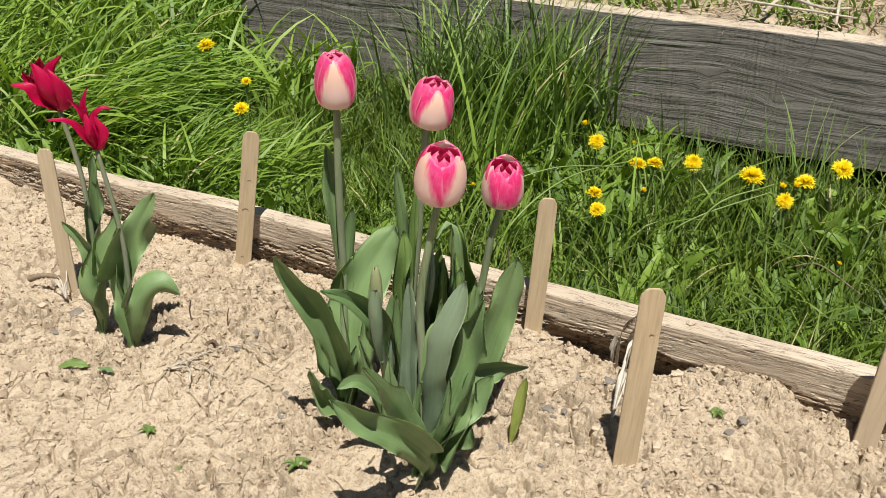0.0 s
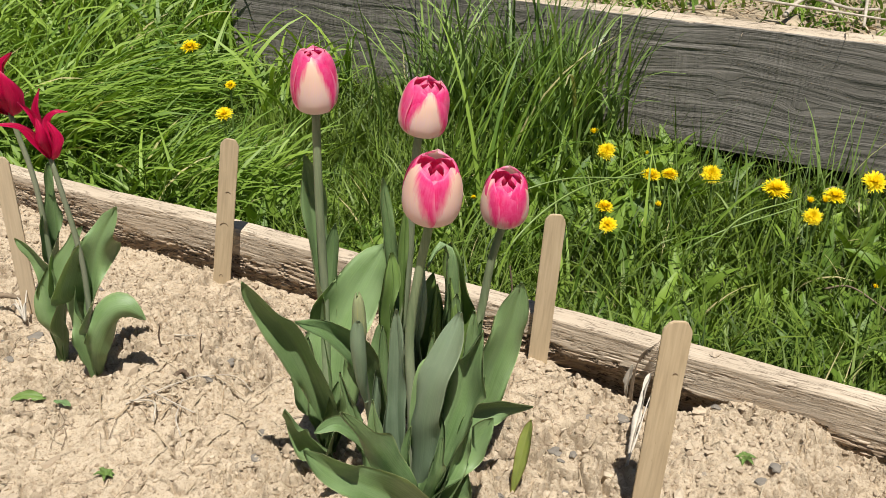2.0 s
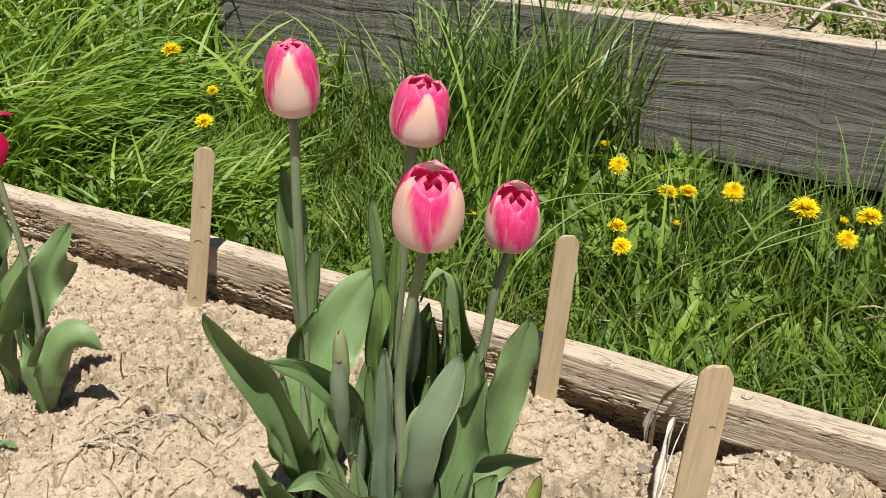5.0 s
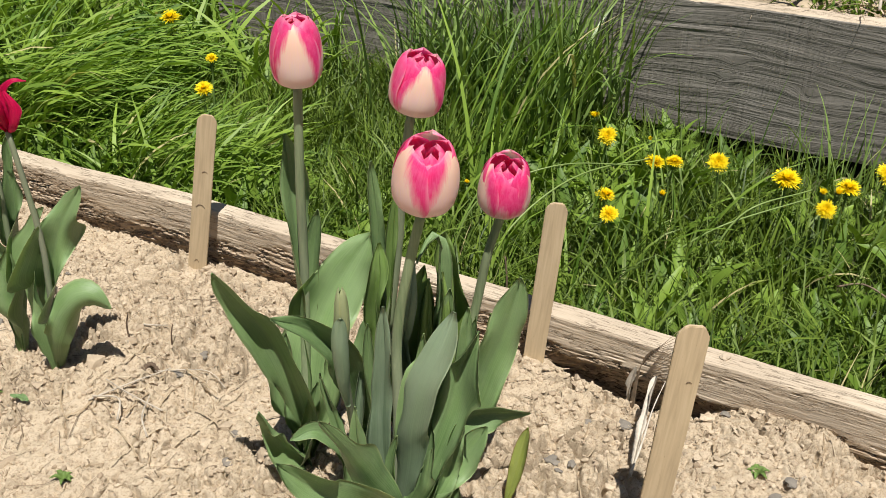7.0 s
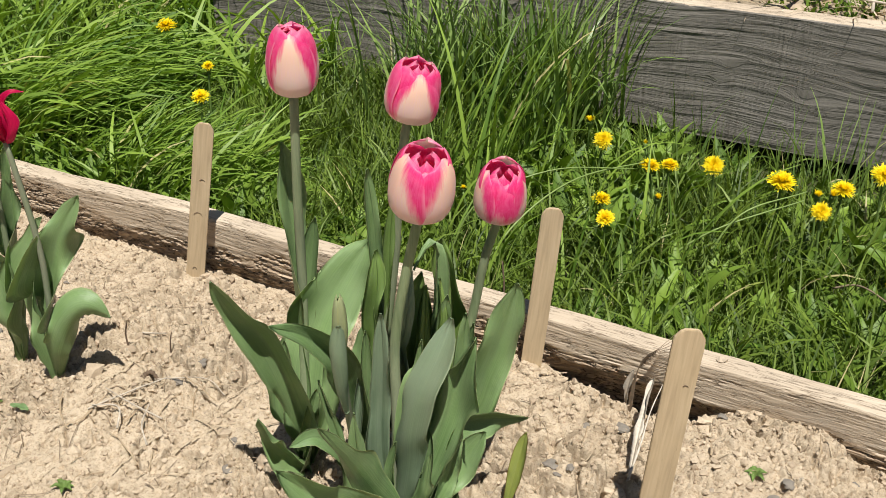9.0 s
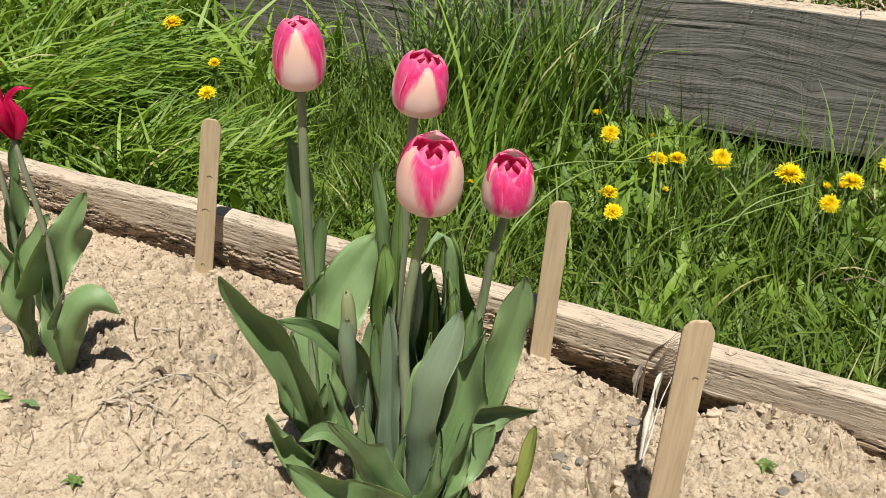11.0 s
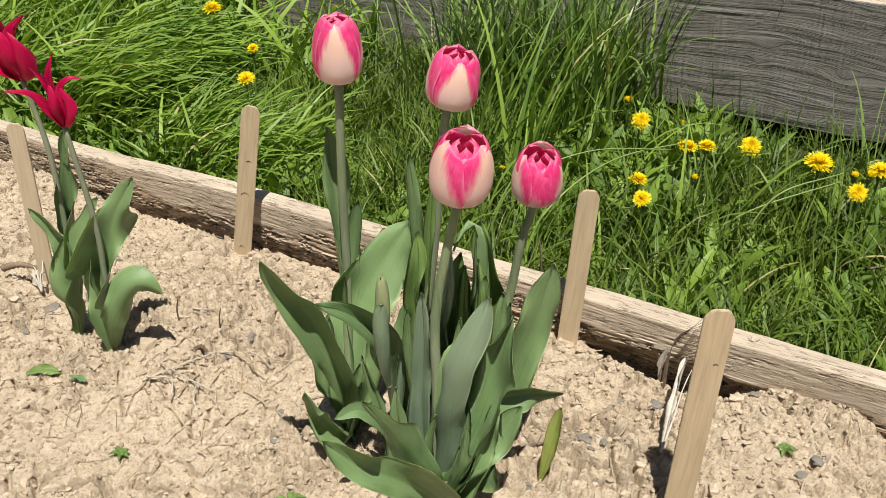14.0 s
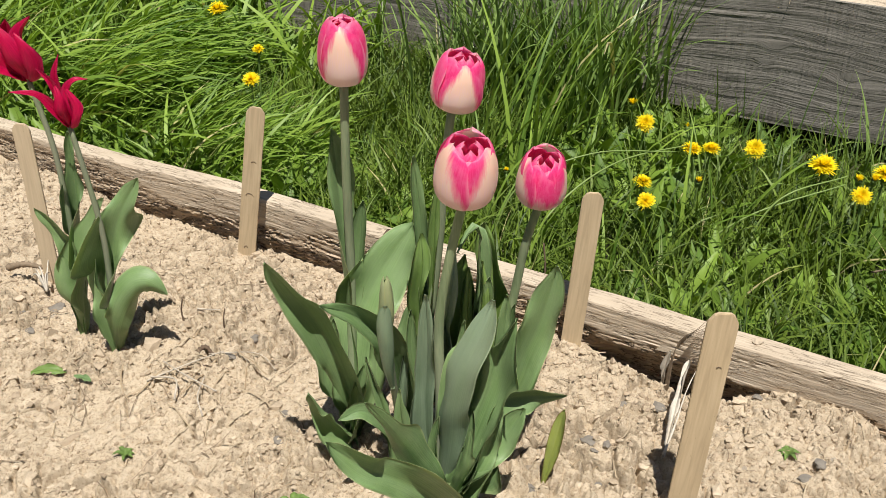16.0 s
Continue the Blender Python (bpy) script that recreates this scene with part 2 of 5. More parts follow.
PETAL_OUT = make_petal_pink("pink_cream_petal", 1.0, 1.12)
PETAL_IN = make_petal_pink("pink_inner_petal", -0.24, 0.27)
PETAL_RED = make_petal_red()
STEM = make_stem()
BUD = make_leaf("tulip_bud_green", (0.22, 0.29, 0.15), (0.40, 0.42, 0.20), (0.55, 0.50, 0.16), 0.15)
GRASS = make_blades("meadow_grass", (0.027, 0.060, 0.009), (0.215, 0.305, 0.042), (0.55, 0.48, 0.24), 0.28, 0.5)
GRASS_LONG = make_blades("long_grass", (0.075, 0.160, 0.020), (0.33, 0.47, 0.075), (0.56, 0.50, 0.24), 0.32, 0.48)
GRASS_BLUE = make_blades("tall_blue_green_grass", (0.060, 0.125, 0.026), (0.31, 0.43, 0.12), (0.52, 0.46, 0.24), 0.28, 0.36)
WEED = make_blades("broad_weed_leaf", (0.053, 0.120, 0.016), (0.275, 0.405, 0.058), (0.34, 0.40, 0.10), 0.26, 0.48)
STRAW = make_islands("dry_straw", (0.34, 0.25, 0.15), (0.54, 0.45, 0.32))
CLOD = make_islands("soil_clod", (0.37, 0.285, 0.195), (0.60, 0.49, 0.355), 0.95)
STONE = make_islands("grey_pebble", (0.15, 0.14, 0.125), (0.25, 0.22, 0.18), 0.9)
YELLOW = make_blades("dandelion_yellow", (0.96, 0.70, 0.008), (0.97, 0.84, 0.018), (0.97, 0.80, 0.03), 0.35, 0.6)
CALYX = make_plain("dandelion_green", (0.13, 0.20, 0.05), 0.6, 0.3, 200, 0.2)
FLUFF = make_plain("seed_head_fluff", (0.55, 0.55, 0.50), 0.9, 0.2, 400, 0.2, 0.3)
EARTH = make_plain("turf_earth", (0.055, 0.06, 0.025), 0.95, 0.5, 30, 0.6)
BED = make_plain("far_bed_soil", (0.36, 0.29, 0.20), 0.95, 0.5, 40, 0.8)
BARK = make_plain("bleached_stalk", (0.46, 0.40, 0.32), 0.8, 0.35, 90, 0.5)
MARK = make_plain("pencil_mark", (0.13, 0.09, 0.06), 0.8, 0.2, 200, 0.0)
ROOT = make_plain("bleached_fibre", (0.52, 0.47, 0.39), 0.8, 0.2, 200, 0.3)


# ---- mesh helpers ----
RIGHT = Vector((0.8616, 0.5075, 0.0))
AHEAD = Vector((-0.5075, 0.8616, 0.0))
OPEN = (-AHEAD + Vector((0, 0, 0.55))).normalized()  # the side to which most leaves open
rng = np.random.default_rng(7)


def mesh_of(name, verts, faces, material, uvs=None, smooth=True):
    me = bpy.data.meshes.new(name)
    me.from_pydata([tuple(map(float, v)) for v in verts] if not isinstance(verts, np.ndarray) else verts.tolist(), [],
                   faces if not isinstance(faces, np.ndarray) else faces.tolist())
    if uvs is not None:
        layer = me.uv_layers.new(name="UVMap")
        idx = np.empty(len(me.loops), dtype=np.int32)
        me.loops.foreach_get("vertex_index", idx)
        layer.data.foreach_set("uv", np.asarray(uvs, dtype=np.float32)[idx].ravel())
    if smooth:
        me.polygons.foreach_set("use_smooth", [True] * len(me.polygons))
    me.materials.append(material)
    me.update()
    return me


def part(name, me, parent=None, label=""):
    ob = new(name, me)
    if parent is not None:
        ob.parent = parent
        ob.matrix_parent_inverse = Matrix.Translation(-parent.location)
    return tagged(ob, label)


def thing(name, at, label, category, group=""):
    ob = new(name)
    ob.empty_display_size = 0.02
    ob.location = at
    return tagged(ob, label, category, group)


def hash2(ix, iy, seed):
    h = (ix.astype(np.int64) * 374761393 + iy.astype(np.int64) * 668265263 + seed * 974711) & 0x7FFFFFFF
    h = ((h ^ (h >> 13)) * 1274126177) & 0x7FFFFFFF
    return ((h ^ (h >> 16)) & 0xFFFFFF) / float(0xFFFFFF)


def value_noise(x, y, seed=0):
    ix, iy = np.floor(x), np.floor(y)
    fx, fy = x - ix, y - iy
    fx, fy = fx * fx * (3 - 2 * fx), fy * fy * (3 - 2 * fy)
    a, b = hash2(ix, iy, seed), hash2(ix + 1, iy, seed)
    c, d = hash2(ix, iy + 1, seed), hash2(ix + 1, iy + 1, seed)
    return (a + (b - a) * fx) * (1 - fy) + (c + (d - c) * fx) * fy - 0.5


def fbm(x, y, seed=0, octaves=4):
    s, amp = 0, 1.0
    for o in range(octaves):
        s = s + amp * value_noise(x, y, seed + o * 17)
        x, y, amp = x * 2.03 + 5.1, y * 2.03 + 1.7, amp * 0.5
    return s


def cells(x, y, seed=0):
    """Distance to the nearest and second nearest scattered point, and the nearest one's own number."""
    ix, iy = np.floor(x), np.floor(y)
    f1, f2, own = np.full(x.shape, 9.0), np.full(x.shape, 9.0), np.zeros(x.shape)
    for dx in (-1, 0, 1):
        for dy in (-1, 0, 1):
            jx, jy = ix + dx, iy + dy
            d = np.hypot(jx + hash2(jx, jy, seed) - x, jy + hash2(jx, jy, seed + 5) - y)
            near = d < f1
            f2 = np.where(near, f1, np.minimum(f2, d))
            own = np.where(near, hash2(jx, jy, seed + 9), own)
            f1 = np.where(near, d, f1)
    return f1, f2, own


def step(a, b, x):
    t = np.clip((x - a) / (b - a), 0, 1)
    return t * t * (3 - 2 * t)


def grid_faces(nu, nv, closed=False):
    i, j = np.meshgrid(np.arange(nu - 1), np.arange(nv if closed else nv - 1), indexing="ij")
    k = (j + 1) % nv
    return np.stack([i * nv + j, i * nv + k, (i + 1) * nv + k, (i + 1) * nv + j], -1).reshape(-1, 4)


def spline(points, n):
    """Points evenly in parameter along a smooth line through the given ones."""
    p = np.array([tuple(q) for q in points], dtype=float)
    if len(p) == 2:
        return p[0] + (p[1] - p[0]) * np.linspace(0, 1, n)[:, None]
    e = np.vstack([2 * p[0] - p[1], p, 2 * p[-1] - p[-2]])
    d = np.concatenate([[0], np.cumsum(np.linalg.norm(np.diff(p, axis=0), axis=1))])
    out = []
    for s in np.linspace(0, d[-1], n):
        i = min(int(np.searchsorted(d, s, side="right")) - 1, len(p) - 2)
        t = (s - d[i]) / (d[i + 1] - d[i])
        a, b, c, f = e[i:i + 4]
        out.append(0.5 * (2 * b + (c - a) * t + (2 * a - 5 * b + 4 * c - f) * t * t + (3 * b - a - 3 * c + f) * t ** 3))
    return np.array(out)


def tube(points, radius, n=16, sides=8, taper=1.0, wob=0.0):
    """Vertices and faces of a round stalk along a line."""
    line = spline(points, n)
    tan = np.gradient(line, axis=0)
    tan /= np.linalg.norm(tan, axis=1)[:, None]
    ref = np.array([0.31, 0.95, 0.05])
    u = np.cross(tan, ref)
    u /= np.linalg.norm(u, axis=1)[:, None]
    w = np.cross(tan, u)
    a = np.linspace(0, 2 * np.pi, sides, endpoint=False)
    r = radius * np.linspace(1, taper, n) * (1 + wob * np.sin(np.arange(n) * 2.3))
    v = line[:, None] + r[:, None, None] * (np.cos(a)[None, :, None] * u[:, None] + np.sin(a)[None, :, None] * w[:, None])
    f = grid_faces(n, sides, True).tolist()
    f.append(list(range(sides))[::-1])
    f.append([(n - 1) * sides + i for i in range(sides)])
    return v.reshape(-1, 3), f


def shell(top, nu, nv, thick, keen=False):
    """Turns a sheet of nu by nv points into a thin solid."""
    p = top.reshape(nu, nv, 3)
    nrm = np.cross(np.gradient(p, axis=0), np.gradient(p, axis=1))
    nrm /= np.linalg.norm(nrm, axis=2)[..., None] + 1e-12
    depth = np.full((nu, nv, 1), thick)
    if keen:
        depth[:, 0] = depth[:, -1] = thick * 0.12
    back = p - nrm * depth
    f = grid_faces(nu, nv)
    n = nu * nv
    faces = f.tolist() + (f[:, ::-1] + n).tolist()
    rim = [i * nv for i in range(nu)] + [(nu - 1) * nv + j for j in range(1, nv)]
    rim += [i * nv + nv - 1 for i in range(nu - 2, -1, -1)] + [j for j in range(nv - 2, 0, -1)]
    for a, b in zip(rim, rim[1:] + rim[:1]):
        faces.append([b, a, a + n, b + n])
    return np.vstack([p.reshape(-1, 3), back.reshape(-1, 3)]), faces


# ---- setting: ground, bed soil, edging board, far plank, far bed ----
SOIL_X = (-1.30, -1.10, -1.00, -0.92, -0.75, -0.55, -0.45, -0.34, -0.27, -0.22, -0.17, -0.12, -0.06, -0.02, 0.10)
SOIL_Z = (-0.010, -0.012, -0.020, -0.024, -0.020, -0.014, -0.003, 0.006, 0.004, -0.008, 0.006, 0.020, 0.020, -0.003, -0.018)


def hollow(x):
    """Where the soil has shrunk from under the board."""
    return step(-0.35, -0.30, x) * step(-0.13, -0.18, x)


def soil_height(x, y):
    z = 0.012 * fbm(x * 6, y * 6, 3, 3) + 0.007 * fbm(x * 19, y * 19, 11, 4)
    rough = step(-0.04, 0.34, fbm(x * 6.5 + 3, y * 6.5, 77, 5))
    rough = np.clip(rough + 0.55 * step(-0.36, -0.24, x) * (1 + fbm(x * 9, y * 9, 76, 2)) + 0.30 * step(-0.78, -0.92, x), 0, 1.0)
    wx, wy = fbm(x * 30, y * 30, 40, 4), fbm(x * 30, y * 30, 50, 4)
    # plates of crust, parted by cracks in places
    f1, f2, own = cells((x + 0.020 * wx) * 26, (y + 0.020 * wy) * 26, 2)
    parted = step(-0.04, 0.08, fbm(x * 13 + 2, y * 13, 61, 4)) * (0.45 + 0.55 * rough)
    z = z - 0.019 * (1 - step(0.015, 0.12, f2 - f1)) * parted + 0.006 * (own - 0.5) * rough * step(0.0, 0.22, f2 - f1)
    # clods on the plates, crumbs between the clods
    for scale, warp, amp, seed in ((58, 0.011, 0.0060, 23), (112, 0.007, 0.0043, 43), (215, 0.003, 0.0025, 47)):
        f1, f2, own = cells((x + warp * wx) * scale, (y + warp * wy) * scale, seed)
        z = z + amp * (0.10 + 0.90 * rough) * (1.2 * np.clip(1 - 1.5 * f1 * f1, 0, 1) * (0.15 + own) - 1.5 * (1 - step(0.0, 0.20, f2 - f1)) * (own > 0.58))
    z = z + 0.0014 * fbm(x * 330, y * 330, 90, 2) + 0.0040 * (np.abs(fbm(x * 75, y * 75, 92, 4)) - 0.2)
    # small pits
    for scale, seed in ((75, 71), (140, 73)):
        f1, f2, own = cells(x * scale, y * scale, seed)
        z = z - 0.44 / scale * (own > 0.66) * (1 - step(0.05, 0.30, f1))
    # wandering fissures
    way = np.abs(fbm(x * 7, y * 7, 65, 5))
    z = z - 0.013 * (1 - step(0.003, 0.016, way)) * step(-0.02, 0.10, fbm(x * 7.3, y * 7.3 + 7, 68, 3))
    # towards the board the surface sinks or banks up, and leaves a gap under the rotten edge
    edge = np.interp(x, SOIL_X, SOIL_Z)
    z = z + edge * step(0.60, 0.765, y)
    z = z - 0.010 * step(0.762, 0.776, y) - 0.020 * hollow(x) * step(0.744, 0.768, y)
    return z


def axis(lo, hi, a, b, fine, coarse):
    return np.concatenate([np.arange(lo, a - coarse / 2, coarse), np.arange(a, b - fine / 2, fine), np.arange(b + coarse / 4, hi + coarse, coarse)])


def build_soil():
    xs = axis(-3.2, 1.8, -1.30, 0.20, 0.0013, 0.05)
    ys = np.concatenate([np.arange(-1.6, 0.23, 0.05), np.arange(0.25, 0.785, 0.0013)])
    gx, gy = np.meshgrid(xs, ys, indexing="ij")
    gz = soil_height(gx, gy)
    for ax in (0, 1):
        gz = 0.15 * np.roll(gz, 1, ax) + 0.70 * gz + 0.15 * np.roll(gz, -1, ax)
    # only a gentle swell where the bed runs on, coarse and plain
    near = step(0.19, 0.27, gy) * step(-1.36, -1.28, gx) * step(0.26, 0.18, gx)
    gz = near * gz + (1 - near) * (0.013 * fbm(gx * 6, gy * 6, 3, 2) + np.interp(gx, SOIL_X, SOIL_Z) * step(0.60, 0.765, gy))
    gz[:, -1] = gz[:, -2]
    v = np.stack([gx, gy, gz], -1).reshape(-1, 3)
    ob = new("bed_soil", mesh_of("bed_soil", v, grid_faces(len(xs), len(ys)), SOIL, smooth=False))
    return tagged(ob, "pale dry crumbly clay soil of a flower bed", "soil", kind="structure")


def build_plank(name, x0, x1, span, y0, y1, z0, z1, material, top_material, dx, nz, wear, warp, knots, sag, label, rot=None):
    """A sawn plank along x with worn faces: points round its section, swept and weathered; fine within the span."""
    xs = axis(x0, x1, span[0], span[1], dx, dx * 5)
    nx, ny, r = len(xs), 14, 0.0022
    front = [(y0, z) for z in np.linspace(z0, z1 - r, nz)]
    top = [(y0 + r * 0.35, z1 - r * 0.3)] + [(y, z1) for y in np.linspace(y0 + r, y1 - r, ny)] + [(y1 - r * 0.35, z1 - r * 0.3)]
    rear = [(y1, z) for z in np.linspace(z1 - r, z0, 6)]
    sec = np.array(front + top + rear)
    way = np.concatenate([[0], np.cumsum(np.hypot(*np.diff(sec, axis=0).T))]) + z0
    gx = np.repeat(xs[:, None], len(sec), 1)
    gy, gz = np.repeat(sec[None, :, 0], nx, 0).copy(), np.repeat(sec[None, :, 1], nx, 0).copy()
    isf = (np.arange(len(sec)) < nz)[None, :]
    ist = ((np.arange(len(sec)) >= nz) & (np.arange(len(sec)) < nz + len(top)))[None, :]
    # growth rings wander along the plank and part round the knots
    across = np.repeat(way[None], nx, 0)
    grain = across + warp * (fbm(gx * 3.0, across * 6, 91, 3) + 0.25 * fbm(gx * 13, across * 30, 93, 2))
    for kx, kz, size in knots:
        d = np.hypot((gx - kx) * 0.55, across - kz)
        grain = grain + (across - kz) * (d / np.sqrt(d * d + size * size) - 1) * 1.3 + 0.5 * size * np.exp(-(d / size) ** 2)
    uv = np.stack([gx, grain], -1).reshape(-1, 2)
    gy += np.where(isf, wear(gx, gz, grain), 0)
    chip = 0.0030 * step(0.16, 0.42, fbm(gx * 30, gx * 0 + y0, 8, 3))
    gy += np.where(np.arange(len(sec))[None] == nz - 1, chip, 0)
    gz += np.where(ist, 0.0012 * fbm(gx * 14, gy * 160, 5, 3), 0) - np.where(np.arange(len(sec))[None] == nz, chip, 0)
    gz += sag * (0.002 * fbm(gx * 2.2, gx * 0 + 1, 6, 2) - 0.012 * step(-0.80, -1.15, gx))
    v = np.stack([gx, gy, gz], -1).reshape(-1, 3)
    f = grid_faces(nx, len(sec), True).tolist()
    n = len(sec)
    f.append(list(range(n)))
    f.append([(nx - 1) * n + i for i in range(n)][::-1])
    me = mesh_of(name, v, f, material, uv)
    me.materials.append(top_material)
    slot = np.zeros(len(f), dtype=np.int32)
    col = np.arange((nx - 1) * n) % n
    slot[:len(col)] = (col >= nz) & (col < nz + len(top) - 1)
    if rot is not None:
        me.materials.append(ROTTEN)
        fx, fz = gx[:-1].ravel(), gz[:-1].ravel()
        slot[:len(col)] = np.where((col < nz) & (rot(fx, fz) > 0.5), 2, slot[:len(col)])
    me.polygons.foreach_set("material_index", slot)
    me.set_sharp_from_angle(angle=radians(28))
    return tagged(new(name, me), label, "plank", kind="structure")


ROT_X = (-1.30, -1.16, -1.06, -0.98, -0.86, -0.78, -0.73, -0.66, -0.58, -0.48, -0.36, -0.28, -0.20, -0.10, -0.03, 0.10)
ROT_Z = (0.034, 0.030, 0.024, 0.006, 0.004, 0.010, 0.018, 0.026, 0.034, 0.030, 0.018, 0.014, 0.012, 0.006, 0.014, 0.022)


def board_wear(x, z, grain):
    """Furrows along the grain; crumbled in splintered layers where rot has climbed from the lower edge."""
    low = rotten(x, z)
    f1, f2, own = cells(x * 30 + 1.2 * fbm(x * 60, z * 160, 26, 2), grain * 290 + 1.8 * fbm(x * 34, z * 80, 28, 2), 27)
    chips = 0.0030 * own * own + 0.0036 * (1 - step(0.0, 0.35, f2 - f1)) * step(0.3, 0.6, hash2(np.floor(x * 50), np.floor(z * 120), 4))
    line = np.abs(fbm(x * 16, grain * 240, 21, 2))
    check = 0.0014 * (1 - step(0.0, 0.05, line)) * step(0.0, 0.25, fbm(x * 9, z * 40, 24, 2))
    return 0.0007 * fbm(x * 20, z * 60, 29, 2) + 0.0007 * fbm(x * 12, grain * 330, 20, 2) + check + low * chips + 0.008 * step(0.002, -0.030, z) + 0.014 * hollow(x) * step(0.009, 0.001, z + 0.006 * fbm(x * 30, z * 0, 23, 2))


def rotten(x, z):
    rim = np.interp(x, ROT_X, ROT_Z) + 0.016 * fbm(x * 16, z * 20, 22, 3)
    return step(0.006, -0.006, z - rim)


def wall_wear(x, z, grain):
    return 0.0016 * fbm(x * 7, grain * 150, 33, 3) + 0.002 * fbm(x * 12, z * 12, 36, 2)


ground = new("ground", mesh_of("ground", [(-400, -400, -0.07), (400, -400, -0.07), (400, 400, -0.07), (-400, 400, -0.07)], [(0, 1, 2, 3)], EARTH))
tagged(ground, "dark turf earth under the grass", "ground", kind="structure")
build_soil()
build_plank("edging_board", -3.2, 1.8, (-1.32, 0.20), 0.777, 0.804, -0.045, 0.050, BOARD, BOARD, 0.0024, 62, board_wear, 0.006, ((-0.86, 0.036, 0.006), (-0.42, 0.03, 0.006)), 1.0, "low weathered wooden edging board of the flower bed", rotten)
# its top gets the tan BOARD wood, with sunlit paleness put into the colour
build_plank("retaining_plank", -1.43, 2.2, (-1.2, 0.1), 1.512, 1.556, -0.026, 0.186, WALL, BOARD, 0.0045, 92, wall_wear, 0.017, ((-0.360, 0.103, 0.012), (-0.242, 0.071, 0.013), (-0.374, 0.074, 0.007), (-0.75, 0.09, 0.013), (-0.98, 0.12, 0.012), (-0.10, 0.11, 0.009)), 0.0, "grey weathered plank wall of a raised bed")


def build_far_bed():
    xs, ys = np.arange(-1.43, 2.2, 0.02), np.concatenate([np.arange(1.55, 3.2, 0.02), np.arange(3.2, 6.0, 0.2)])
    gx, gy = np.meshgrid(xs, ys, indexing="ij")
    gz = 0.168 + 0.03 * fbm(gx * 5, gy * 5, 51, 4) + 0.012 * fbm(gx * 24, gy * 24, 55, 3) - 0.006
    v = np.stack([gx, gy, gz], -1).reshape(-1, 3)
    return tagged(new("far_bed_soil", mesh_of("far_bed_soil", v, grid_faces(len(xs), len(ys)), BED)), "littered soil of the raised bed behind the plank", "soil", kind="structure")


build_far_bed()


# ---- tulips ----
LEAF_U = (0, 0.10, 0.25, 0.45, 0.65, 0.82, 0.93, 0.985, 1.0)
LEAF_W = (0.34, 0.50, 0.78, 1.0, 0.97, 0.80, 0.54, 0.28, 0.05)
PETAL_W = (0.30, 0.72, 1.06, 1.12, 0.92, 0.58, 0.30, 0.12, 0.02)


def leaf_mesh(points, width, turn, tip_turn, cup, wave, phase, material, shape=LEAF_W):
    """A blade along a line: a trough that is tighter at the foot, creased along its rib, with margins that wave."""
    nu, nv = 34, 15
    line = spline(points, nu)
    tan = np.gradient(line, axis=0)
    tan /= np.linalg.norm(tan, axis=1)[:, None]
    u = np.linspace(0, 1, nu)
    ws = np.cross(tan, np.array(OPEN)[None])
    ws /= np.linalg.norm(ws, axis=1)[:, None]
    nrm = np.cross(ws, tan)
    a = np.radians(turn + (tip_turn - turn) * u * u * (3 - 2 * u) + 14 * np.sin(u * 5.5 + phase * 3 + width * 700) * u)[:, None]
    ws, nrm = ws * np.cos(a) + nrm * np.sin(a), nrm * np.cos(a) - ws * np.sin(a)
    prof = np.interp(u, LEAF_U, shape)
    for _ in range(2):
        prof[1:-1] = np.convolve(prof, [0.25, 0.5, 0.25], "valid")
    v = np.linspace(-1, 1, nv)
    half = 0.56 * width * prof
    roll = np.maximum(2.3 * abs(cup) * (1.45 - 0.85 * u), 1e-3)[:, None]
    hand = 1.0 if cup > 0 else -1.0
    ang = roll * v[None] * (1 + 0.10 * math.sin(phase * 5 + width * 900) * v[None])
    x = half[:, None] * np.sin(ang) / roll
    d = hand * half[:, None] * (1 - np.cos(ang)) / roll
    grow = np.sin(np.pi * np.clip(u * 0.95 + 0.02, 0, 1))[:, None]
    side = np.where(v > 0, 1.9, 0.0)[None]
    rip = wave * grow * np.abs(v)[None] ** 2.5 * (1.3 * np.sin(u[:, None] * 6.5 + phase * 1.3 + width * 500 + side) + np.sin(u[:, None] * 13 + phase * 2.1 + side) + 0.4 * np.sin(u[:, None] * 27 + phase + side * 2))
    rip = rip + 0.05 * half[:, None] * grow * np.sin(u[:, None] * 7 + v[None] * 2.2 + phase + width * 800)
    rip = rip + hand * half[:, None] * 0.16 * np.abs(v)[None] - 0.0007 * np.exp(-(v[None] / 0.10) ** 2)
    p = line[:, None] + ws[:, None] * x[..., None] + nrm[:, None] * (d + rip)[..., None]
    verts, faces = shell(p.reshape(-1, 3), nu, nv, 0.0009, True)
    uv = np.stack([np.repeat((v[None] + 1) / 2, nu, 0), np.repeat(u[:, None], nv, 1)], -1).reshape(-1, 2)
    return mesh_of("tulip_leaf", verts, faces, material, np.vstack([uv, uv]))


def tulip_leaf(plant, points, width, turn, tip_turn, cup, wave, phase, material):
    return part("leaf", leaf_mesh(points, width, turn, tip_turn, cup, wave, phase, material), plant)


CUP_U = (0, 0.06, 0.14, 0.26, 0.42, 0.58, 0.74, 0.88, 1.0)
CUP_H = (0.0, 0.012, 0.055, 0.165, 0.345, 0.535, 0.745, 0.905, 1.0)
CUP_R = (0.16, 0.50, 0.76, 0.94, 1.02, 1.01, 0.93, 0.77, 0.52)
CUP_WIDE = (0.16, 0.50, 0.76, 0.94, 1.03, 1.05, 1.02, 0.95, 0.86)


